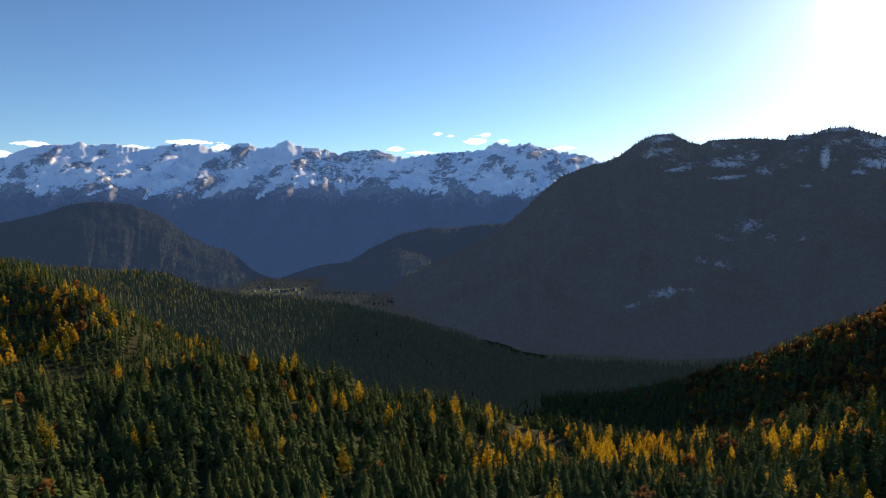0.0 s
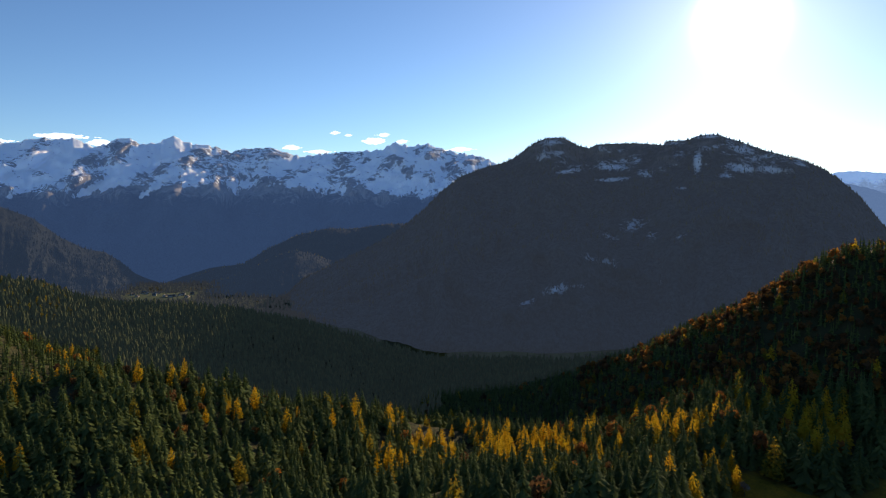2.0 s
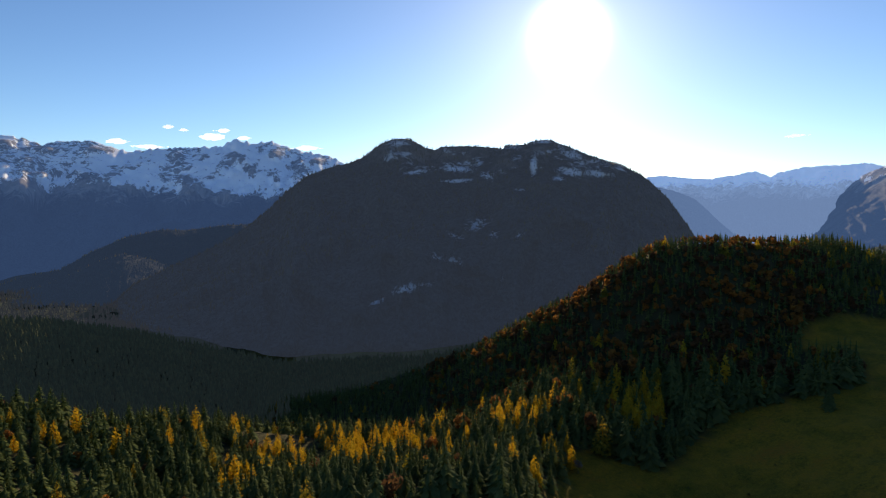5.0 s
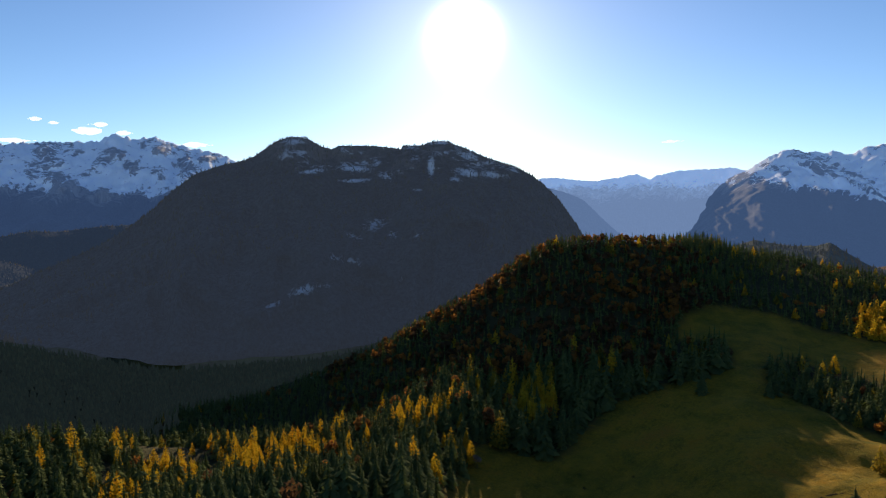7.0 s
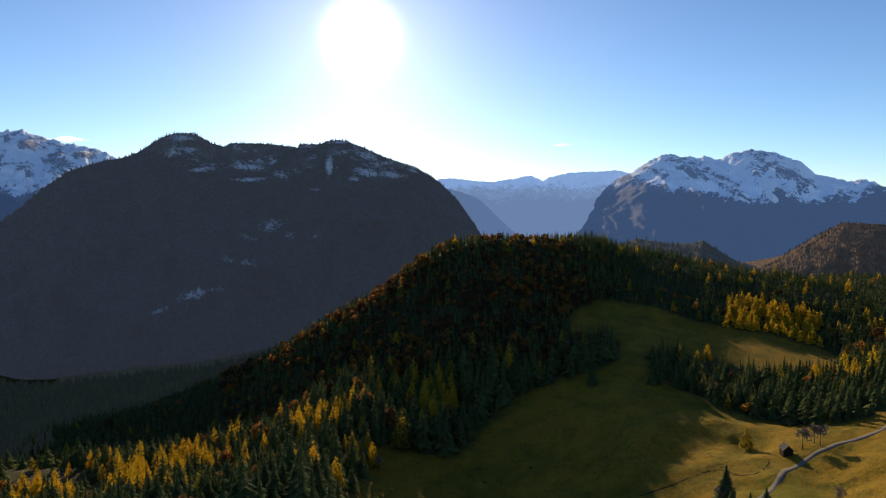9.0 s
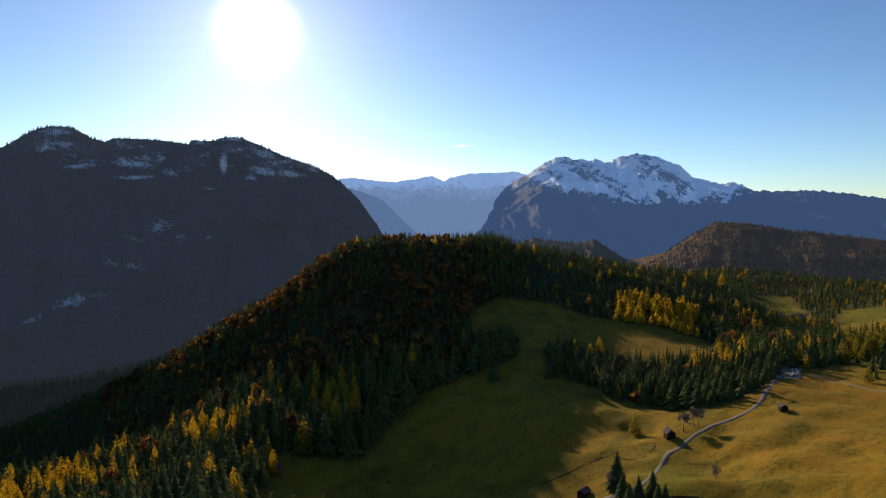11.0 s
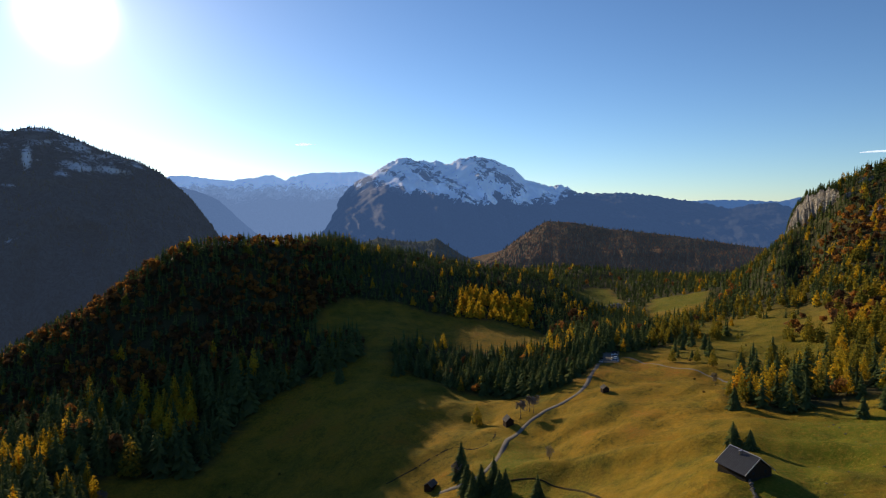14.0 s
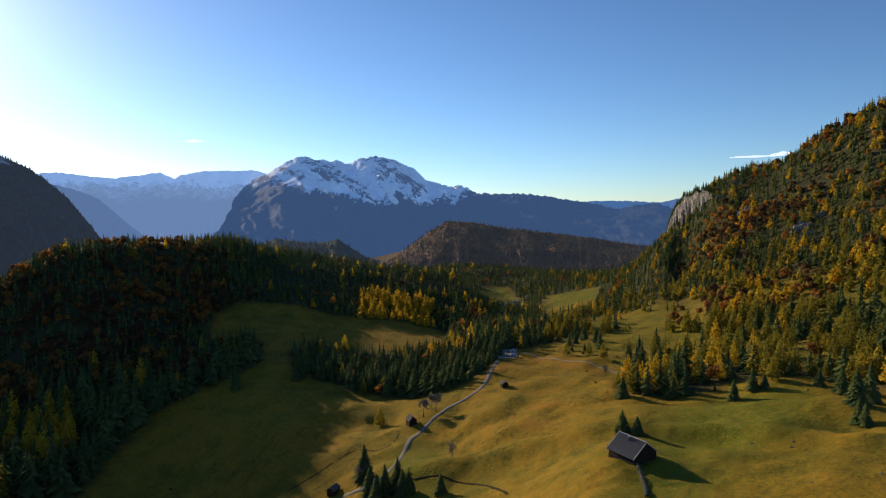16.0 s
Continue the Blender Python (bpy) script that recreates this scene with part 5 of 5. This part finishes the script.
bush = thing("shrub", "low brown-green shrub on the pasture", "shrub", "shrubs on the pasture")
array_part("crown", leafy_mesh(160, 1.9, 1.3, 300, 0.16, 0.05), BUSH, bush)
array_part("stems", trunk_arrays(1.3, 0.05), BARK, bush)
bush_places = []
for k in range(26):
    a_, r_ = rng.uniform(86, 108), rng.uniform(300, 480)
    bush_places.append((spot(a_, r_, -0.05), rng.uniform(0.5, 1.2)))
for k in range(8):
    a_, r_ = rng.uniform(42, 60), rng.uniform(300, 400)
    bush_places.append((spot(a_, r_, -0.05), rng.uniform(0.4, 1.0)))
place_copies(bush, bush_places)


# ---- tussocks of dry grass over the near pasture ----
def tuft_mesh(seed):
    g = np.random.default_rng(seed)
    V, T = [], []
    for k in range(5):
        a, lean = g.uniform(0, 6.283), g.uniform(0.1, 0.5)
        d, s = np.array([math.cos(a), math.sin(a), 0]), np.array([-math.sin(a), math.cos(a), 0])
        n = len(V)
        V += [s * 0.16, -s * 0.16, d * lean + np.array([0, 0, g.uniform(0.3, 0.6)])]
        T += [(n, n + 1, n + 2)]
    return np.array(V), np.array(T)


GRASS = foliage("dry_tussocks", [(0.15, (0.10, 0.10, 0.02)), (0.5, (0.20, 0.15, 0.025)), (0.85, (0.29, 0.19, 0.035))], 0.04, 0.6)
ta, tr2, tx, ty = scatter(54, 112, 165, 430, 1.6)
keep = inside(MEADOWS[0], ta, tr2) & (rng.random(len(ta)) < np.clip(0.55 + 0.7 * fbm(tx / 25, ty / 25, 3), 0.05, 1))
tx, ty = tx[keep][:45000], ty[keep][:45000]
plant("grass_tussocks", [tuft_mesh(s) for s in range(6)], np.stack([tx, ty, ground(tx, ty) - 0.05], -1), rng.uniform(0.25, 0.6, len(tx)), GRASS, "tussocks of dry yellow grass on the pasture", "grass")


# ================= road, lane, stream, parking =================
GRAVEL = simple("grey_gravel", (0.175, 0.16, 0.13), (0.26, 0.24, 0.20), 0.5, 0.95, 0.4, 0.04, gloss=0.03)
ASPHALT = simple("worn_asphalt", (0.165, 0.15, 0.125), (0.24, 0.22, 0.185), 0.35, 0.95, 0.3, 0.03, gloss=0.03)
MUD = simple("dark_stream_bank", (0.022, 0.020, 0.011), (0.065, 0.052, 0.024), 0.6, 0.95, 0.5, 0.1, gloss=0.02)


def course(sights, step=2.0):
    """Points along the ground through the sights, evenly spaced."""
    P = np.array([at_sight(*s)[:2] for s in sights])
    d = np.concatenate([[0], np.cumsum(np.linalg.norm(np.diff(P, axis=0), axis=1))])
    t = np.arange(0, d[-1], step)
    x, y = smooth_curve(d, P[:, 0], t), smooth_curve(d, P[:, 1], t)
    k = np.ones(7) / 7
    xs, ys = np.convolve(np.pad(x, 3, "edge"), k, "valid"), np.convolve(np.pad(y, 3, "edge"), k, "valid")
    return np.stack([xs, ys], -1)


def ribbon(name, line, section_, material, label, category, wander=0.0):
    """A strip laid along the ground; section_ gives (across, above) pairs."""
    tan = np.gradient(line, axis=0)
    tan /= np.linalg.norm(tan, axis=1)[:, None]
    nor = np.stack([-tan[:, 1], tan[:, 0]], -1)
    zc = ground(line[:, 0], line[:, 1])
    V = []
    for across, above in section_:
        w = across * (1 + wander * fbm(np.arange(len(line)) * 0.21, np.full(len(line), across), 3))
        p = line + nor * w[:, None]
        zg = ground(p[:, 0], p[:, 1])
        V.append(np.column_stack([p, 0.4 * zc + 0.6 * zg + above]))
    V = np.stack(V, 1)
    ob = mesh_object(name, V.reshape(-1, 3), grid_faces(V.shape[0], V.shape[1]), material, True)
    return tagged(ob, label, category, kind="structure")


ROAD = course([(64.7, -25.0), (66.8, -24.5), (69.5, -23.2), (70.7, -21.9), (71.9, -20.2), (73.3, -19.0), (74.9, -17.9), (76.5, -17.1), (77.8, -16.3), (78.7, -15.3), (79.4, -14.0), (79.9, -13.1)])
ribbon("road", ROAD, [(-1.7, -0.5), (-1.2, 0.1), (0, 0.14), (1.2, 0.1), (1.7, -0.5)], ASPHALT, "narrow pale grey lane through the pasture", "road", 0.06)
LANE = course([(80.9, -12.7), (82.8, -12.9), (84.6, -13.2), (86.4, -13.4), (88.9, -13.8), (90.9, -14.2)])
ribbon("farm_track", LANE, [(-0.9, -0.5), (-0.55, 0.12), (0, 0.16), (0.55, 0.12), (0.9, -0.5)], GRAVEL, "gravel farm track along the slope", "track", 0.12)
STREAM = course([(70.3, -19.7), (70.2, -20.4), (69.5, -21.0), (68.6, -21.4), (67.7, -21.4), (66.9, -21.0), (65.9, -21.3), (64.8, -21.9), (63.2, -22.8), (61.9, -23.3), (59.6, -24.3)])
ribbon("stream_bank", STREAM, [(-0.8, -0.5), (-0.45, 0.06), (-0.2, 0.02), (0.2, 0.02), (0.45, 0.06), (0.8, -0.5)], MUD, "dark earthy banks of a winding brook", "stream", 0.4)
BANK = course([(71.4, -23.9), (73.2, -23.6), (75.4, -23.9), (77.5, -24.2), (79.7, -24.5), (81.0, -25.1)])
ribbon("earth_bank", BANK, [(-0.8, -0.6), (-0.4, 0.2), (0.1, 0.3), (0.4, 0.1), (0.7, -0.5)], MUD, "low dark earth bank across the pasture", "bank", 0.5)
lot_az, lot_r = 80.5, reach(80.5, -12.75)
lot_centre = spot(lot_az, lot_r)
LU, LV = np.meshgrid(np.linspace(-1, 1, 25), np.linspace(-1, 1, 15), indexing="ij")
edge_wobble = 1 + 0.1 * fbm(LU * 2, LV * 2, 3)
out_dir, side_dir = np.array(polar(lot_az, 1.0)), np.array([math.cos(radians(lot_az)), -math.sin(radians(lot_az))])
lx = lot_centre.x + side_dir[0] * LU * 8 * edge_wobble + out_dir[0] * LV * 24 * edge_wobble
ly = lot_centre.y + side_dir[1] * LU * 8 * edge_wobble + out_dir[1] * LV * 24 * edge_wobble
rim = np.maximum(np.abs(LU), np.abs(LV)) > 0.99
lot = mesh_object("parking_area", np.stack([lx, ly, ground(lx, ly) + np.where(rim, -0.5, 0.2)], -1).reshape(-1, 3), grid_faces(25, 15)[:, ::-1], GRAVEL, True)
tagged(lot, "pale gravel parking area at the forest edge", "parking", kind="structure")

# ================= cars =================
TYRE = simple("tyre_rubber", (0.02, 0.02, 0.02), (0.035, 0.035, 0.035), 8)
WINDOW = simple("tinted_window", (0.02, 0.025, 0.03), (0.035, 0.04, 0.05), 1.0, 0.08)
RIM = simple("alloy", (0.4, 0.4, 0.42), (0.55, 0.55, 0.57), 5, 0.35, metal=0.9)


def car(word, tone):
    paint = simple(word + "_car_paint", tone, tuple(min(1, v * 1.15 + 0.01) for v in tone), 1.5, 0.25)
    c = thing("car", word + " parked car on the gravel", "car", "parked cars")
    bm = prism([(-2.15, 0.35), (2.1, 0.35), (2.15, 0.75), (1.35, 0.92), (-2.0, 0.95), (-2.2, 0.7)], -0.86, 0.86, "y")
    bmesh.ops.bevel(bm, geom=list(bm.edges), offset=0.07, segments=2, affect="EDGES")
    part("body", bm, paint, c)
    bm = prism([(1.3, 0.9), (0.55, 1.42), (-1.35, 1.45), (-1.95, 0.92)], -0.74, 0.74, "y")
    bmesh.ops.bevel(bm, geom=list(bm.edges), offset=0.06, segments=1, affect="EDGES")
    part("windows", bm, WINDOW, c, "dark tinted windows")
    part("roof", boxed(-1.3, 0.5, -0.66, 0.66, 1.42, 1.48, bevel=0.025), paint, c)
    for x in (-1.35, 1.35):
        for y in (-0.82, 0.82):
            bm = bmesh.new()
            bmesh.ops.create_cone(bm, cap_ends=True, segments=14, radius1=0.33, radius2=0.33, depth=0.22, matrix=pose(x, y, 0.33, 90, 0, 0))
            w = part("wheel", bm, TYRE, c)
            bm = bmesh.new()
            bmesh.ops.create_cone(bm, cap_ends=True, segments=10, radius1=0.2, radius2=0.16, depth=0.26, matrix=pose(x, y, 0.33, 90, 0, 0))
            part("rim", bm, RIM, w)
    return c


cars = [car("white", (0.75, 0.75, 0.74)), car("dark grey", (0.05, 0.05, 0.055)), car("silver", (0.42, 0.43, 0.45)), car("blue", (0.04, 0.08, 0.2))]
for k in range(11):
    base = cars[(0, 2, 1, 0, 3, 2, 1, 0, 2, 1, 3)[k]]
    u, v = (-5.5, 4.5)[k % 2] + rng.uniform(-0.4, 0.4), -17 + 3.0 * (k // 2) * 2 + rng.uniform(-0.3, 0.3)
    x, y = lot_centre.x + side_dir[0] * u + out_dir[0] * v, lot_centre.y + side_dir[1] * u + out_dir[1] * v
    m = pose(x, y, float(ground(x, y)) + 0.2, 0, 0, -lot_az + 90 + 90 + rng.uniform(-6, 6))
    if k < 5 and k in (0, 1, 2, 4):
        base.matrix_basis = m
    else:
        copy_thing(base, m)

# ================= huts =================
ROOF = simple("dark_sheet_roof", (0.026, 0.033, 0.046), (0.042, 0.05, 0.066), 0.6, 0.5, 0.15, 0.02)
SHINGLE = simple("grey_shingles", (0.09, 0.083, 0.075), (0.19, 0.172, 0.155), 2.5, 0.95, 0.6, 0.03, gloss=0.05)
TIMBER = simple("weathered_timber", (0.022, 0.015, 0.010), (0.055, 0.036, 0.022), 1.8, 0.9, 0.5, 0.02, gloss=0.08)
STONE = simple("field_stone", (0.065, 0.06, 0.05), (0.16, 0.148, 0.125), 1.2, 0.9, 0.6, 0.05)
DARK_STONE = simple("dark_plinth_stone", (0.02, 0.02, 0.016), (0.05, 0.046, 0.035), 1.5, 0.95, 0.5, 0.04, gloss=0.05)
TRIM = simple("pale_metal_trim", (0.45, 0.45, 0.44), (0.6, 0.6, 0.58), 2, 0.4, metal=0.5)
# plaster toned down to grey: shade on the farmhouses put into its colour
PLASTER = simple("shade_grey_plaster", (0.26, 0.25, 0.23), (0.36, 0.345, 0.32), 0.8, 0.9, 0.2)
PANE = simple("dark_window_pane", (0.02, 0.025, 0.03), (0.04, 0.045, 0.05), 1, 0.1)


def hut(name, label, length, half, wall, rise, roof, walls, base_stone=True, chimney=True, openings=True, over=0.6):
    """A gabled house: its ridge runs along x."""
    h = thing(name, label, "building")
    L = length / 2
    inset = 0.35
    part("wall", prism([(-half + over, -1.5), (half - over, -1.5), (half - over, wall), (0, wall + rise * (half - over) / half - 0.05), (-half + over, wall)], -L + inset, L - inset), walls, h)
    if base_stone:
        part("plinth", boxed(-L + inset - 0.12, L - inset + 0.12, -half + over - 0.12, half - over + 0.12, -2.2, 0.15, bevel=0.04), DARK_STONE, h)
    eave = wall - rise * over / half
    for side in (-1, 1):
        r = part("roof", prism([(0, wall + rise), (side * half, eave), (side * half, eave + 0.16), (0, wall + rise + 0.2)], -L, L), roof, h)
        n = int(length / 0.6)
        for k in range(1, n):
            x = -L + length * k / n
            seam = prism([(0.02 * side, wall + rise + 0.2), (side * half, eave + 0.16), (side * half, eave + 0.21), (0.02 * side, wall + rise + 0.25)], x - 0.02, x + 0.02)
            part("seam", seam, roof, r)
        for e in (-1, 1):
            part("verge", prism([(0, wall + rise - 0.08), (side * half, eave - 0.08), (side * half, eave + 0.22), (0, wall + rise + 0.26)], e * L - 0.06, e * L + 0.06), TRIM if chimney else roof, h)
    part("ridge_cap", boxed(-L - 0.05, L + 0.05, -0.16, 0.16, wall + rise + 0.2, wall + rise + 0.3, bevel=0.03), TRIM if chimney else roof, h)
    if chimney:
        c = part("chimney", boxed(-0.25 + L * 0.1, 0.25 + L * 0.1, 0.9, 1.4, wall + rise * 0.6, wall + rise + 0.35, bevel=0.03), STONE, h)
        part("chimney_cap", boxed(-0.33 + L * 0.1, 0.33 + L * 0.1, 0.82, 1.48, wall + rise + 0.35, wall + rise + 0.44, bevel=0.02), TRIM, c)
    if openings:
        y = half - over
        d = part("door", boxed(-0.55, 0.55, y - 0.05, y + 0.07, min(0.0, wall - 2.2), min(2.05, wall - 0.15), bevel=0.02), TIMBER, h, "plank door")
        part("handle", boxed(0.35, 0.45, y + 0.07, y + 0.13, 1.0, 1.08), TRIM, d)
        for x in (-L * 0.6, L * 0.55):
            w = part("window", boxed(x - 0.5, x + 0.5, y - 0.05, y + 0.06, wall - 1.1, wall - 0.3, bevel=0.02), TIMBER, h)
            part("pane", boxed(x - 0.4, x + 0.4, y + 0.06, y + 0.075, wall - 1.0, wall - 0.4), PANE, w)
        x = -L + inset
        for yy in (-half * 0.4, half * 0.4):
            w = part("window", boxed(x - 0.06, x + 0.05, yy - 0.5, yy + 0.5, 1.0, 2.0, bevel=0.02), TIMBER, h)
            part("pane", boxed(x - 0.075, x - 0.06, yy - 0.4, yy + 0.4, 1.1, 1.9), PANE, w)
    return h


hx, hy = 189.6, -6.4
main_hut = hut("alpine_hut", "timber alpine hut with dark sheet-metal roof and chimney", 10.6, 5.5, 1.9, 3.5, ROOF, TIMBER, over=0.9)
main_hut.matrix_basis = pose(hx, hy, EYE - 72.5, 0, 0, 45.7)
barn = hut("hay_barn", "small weathered timber hay barn with grey shingle roof", 5.2, 2.5, 2.7, 2.0, SHINGLE, TIMBER, False, False, False, 0.4)
barn.matrix_basis = pose(*at_sight(71.55, -19.2, 0.2), 0, 0, 40)
shed = hut("field_shed", "low field shed with a pale shingle roof", 5.5, 2.2, 2.0, 1.3, SHINGLE, TIMBER, False, False, False, 0.35)
shed.matrix_basis = pose(*at_sight(64.2, -24.6, 0.2), 0, 0, -5)
stack = hut("hay_hut", "tiny dark timber hay hut in the shaded pasture", 4.2, 2.0, 1.8, 1.3, SHINGLE, TIMBER, False, False, False, 0.3)
stack.matrix_basis = pose(*at_sight(80.3, -15.9, 0.2), 0, 0, 30)
for k, (az, el, ang) in enumerate(((82.4, -8.0, 20), (81.3, -8.5, 65), (80.7, -8.6, 10), (79.9, -8.8, 40))):
    f = hut("farmhouse", "plastered farmhouse, walls greyed for shade, with a grey shingle roof in the fields", 11 - 1.5 * k, 3.7, 3.4, 1.9, SHINGLE, PLASTER, True, True, True)
    f.matrix_basis = pose(*at_sight(az, el, 0.3), 0, 0, ang)
    tagged(f, group="farmhouses in the valley")


cottage = hut("cottage", "small pale cottage with a grey roof in the far village", 12, 5, 4.6, 3.0, SHINGLE, PLASTER, False, True, True)
for k in range(13):
    a_, r_ = -17.6 + 0.4 * k + rng.uniform(-0.15, 0.15), rng.uniform(1960, 2100)
    m = pose(*spot(a_, r_, 0.3), 0, 0, rng.uniform(0, 180))
    if k == 0:
        tagged(cottage, group="cottages of the far village").matrix_basis = m
    else:
        copy_thing(cottage, m)


# ================= stones =================
def stone_arrays(seed, size=1.0, flat=0.6):
    bm = bmesh.new()
    bmesh.ops.create_icosphere(bm, subdivisions=2, radius=size)
    g = np.random.default_rng(seed)
    off = Vector(g.uniform(-50, 50, 3))
    for v in bm.verts:
        v.co *= 1 + 0.45 * noise.noise(v.co * 1.1 / size + off)
        v.co.z *= flat
    return bm


def stone_mesh(seed, size=1.0, flat=0.6):
    me = bpy.data.meshes.new("stone")
    bm = stone_arrays(seed, size, flat)
    bm.to_mesh(me)
    bm.free()
    me.materials.append(STONE)
    return me


stone_kinds = [stone_mesh(400 + s) for s in range(5)]
for k in range(60):
    a_, r_ = rng.uniform(97, 111), rng.uniform(172, 300)
    s = rng.choice([0.14, 0.2, 0.3, 0.42])
    b = new("boulder", stone_kinds[k % 5])
    b.matrix_basis = Matrix.LocRotScale(spot(a_, r_, 0.1 * s), Euler((0, 0, rng.uniform(0, 6.28))), (s, s * rng.uniform(0.7, 1.3), s))
    tagged(b, "grey limestone boulder lying in the grass", "boulder", "boulders on the pasture")
wall_line = course([(92.1, -21.5), (92.5, -22.0), (92.8, -22.8), (93.1, -23.6), (93.2, -24.2)], 0.55)
stone_wall = thing("dry_stone_wall", "low crooked dry stone wall leading to the hut", "wall")
stone_wall.location = Vector((*wall_line[0], float(ground(*wall_line[0]))))
for p in wall_line:
    for row in range(2):
        s = rng.uniform(0.28, 0.45)
        o = new("stone", stone_kinds[int(rng.integers(0, 5))])
        o.parent = stone_wall
        x, y = p[0] + rng.uniform(-0.3, 0.3), p[1] + rng.uniform(-0.3, 0.3)
        o.matrix_basis = Matrix.LocRotScale(Vector((x, y, float(ground(*p)) + 0.12 + 0.36 * row)) - stone_wall.location, Euler((0, 0, rng.uniform(0, 6.28))), (s, s * 1.2, s))
for k, (az, el, s) in enumerate(((100.7, -0.1, 8), (99.9, 2.4, 7), (98.8, 1.3, 6), (104.8, -1.4, 9), (105.3, -1.8, 6), (106.2, -0.2, 6))):
    bm = stone_arrays(500 + k, 0.75 * s, 1.1)
    bmesh.ops.subdivide_edges(bm, edges=list(bm.edges), cuts=2, use_grid_fill=True)
    for v in bm.verts:
        v.co += v.co.normalized() * s * (0.5 * noise.noise(v.co * 2.3 / s) + 0.45 * noise.noise(v.co * 5.7 / s))
    me = bpy.data.meshes.new("rock_outcrop")
    bm.to_mesh(me)
    bm.free()
    me.materials.append(LIMESTONE)
    o = new("rock_outcrop", me)
    o.matrix_basis = Matrix.LocRotScale(at_sight(az, el, -1.0), Euler((0, 0, radians(-az))), (1.3, 0.5, 1.0))
    tagged(o, "pale rock outcrop among trees on the steep hillside", "rock", "rock outcrops")
# a strip of pale river gravel in the forest
gravel_bar = mesh_object("gravel_bar", [(*spot(8.0 + 1.5 * i + 0.2 * math.sin(7 * i), reach(8.8, -24.4) - 6 + 5 * j, 0.45)[:],) for i in np.linspace(0, 1, 12) for j in range(4)], grid_faces(12, 4)[:, ::-1], GRAVEL, True)
tagged(gravel_bar, "pale grey gravel bar in a forest clearing", "gravel", kind="structure")


# ================= clouds: a backdrop of the sky =================
CLOUD = simple("glowing_cloud", (0.85, 0.86, 0.88), (0.95, 0.95, 0.95), 0.01, 1.0)
# emission stands in for sunlight scattered through the clouds
CLOUD.node_tree.nodes["Principled BSDF"].inputs["Emission Color"].default_value = (0.64, 0.71, 0.79, 1)
CLOUD.node_tree.nodes["Principled BSDF"].inputs["Emission Strength"].default_value = 1.05
for k, (az, el, w, h) in enumerate(((-0.5, 7.2, 0.5, 0.25), (0.7, 7.0, 0.4, 0.2), (3.0, 6.5, 1.3, 0.6), (3.9, 7.1, 0.6, 0.3), (5.6, 6.5, 0.6, 0.35), (-4.4, 5.8, 1.0, 0.4), (-2.0, 5.5, 1.6, 0.3), (-22.3, 6.0, 2.6, 0.4), (-19.5, 5.6, 1.2, 0.5),
                                    (-33.3, 5.3, 2.0, 0.35), (-26.5, 5.4, 1.6, 0.3), (11.0, 5.8, 1.4, 0.35), (52.8, 6.1, 0.9, 0.22), (101.0, 4.6, 2.6, 0.14), (103.2, 4.75, 0.8, 0.25), (38.6, 3.8, 2.2, 0.25), (-35.6, 4.4, 0.9, 0.5))):
    bm = bmesh.new()
    D = 4720.0
    w, h = w * 1.3, h * 1.35
    for j in range(int(44 + 3 * w / h)):
        u = rng.normal(0, 0.3)
        flat = max(0.1, 1 - abs(u) * 1.1)
        rr = max(3.0, D * radians(h) * rng.uniform(0.08, 0.36) * flat)
        cx, cz = u * D * radians(w), (rng.uniform(-0.25, 0.35) * flat + 0.12 * u) * D * radians(h)
        res = bmesh.ops.create_icosphere(bm, subdivisions=2, radius=rr)
        for v in res["verts"]:
            v.co *= 1 + 0.55 * noise.noise(v.co * 0.06 + Vector((j, k, 0)))
            v.co = Vector((v.co.x * (1.5 + 0.25 * w / h) + cx, v.co.y, v.co.z * 0.8 + cz))
    me = bpy.data.meshes.new("cloud")
    bm.to_mesh(me)
    bm.free()
    me.polygons.foreach_set("use_smooth", np.ones(len(me.polygons), bool))
    me.materials.append(CLOUD)
    cloud_ob = new("backdrop_cloud", me)
    x, y = polar(az, D)
    cloud_ob.matrix_basis = pose(float(x), float(y), EYE + D * math.tan(radians(el)), 0, 0, -az)
    tagged(cloud_ob, "small white fair-weather cloud over the mountains", "cloud", "clouds", "structure")
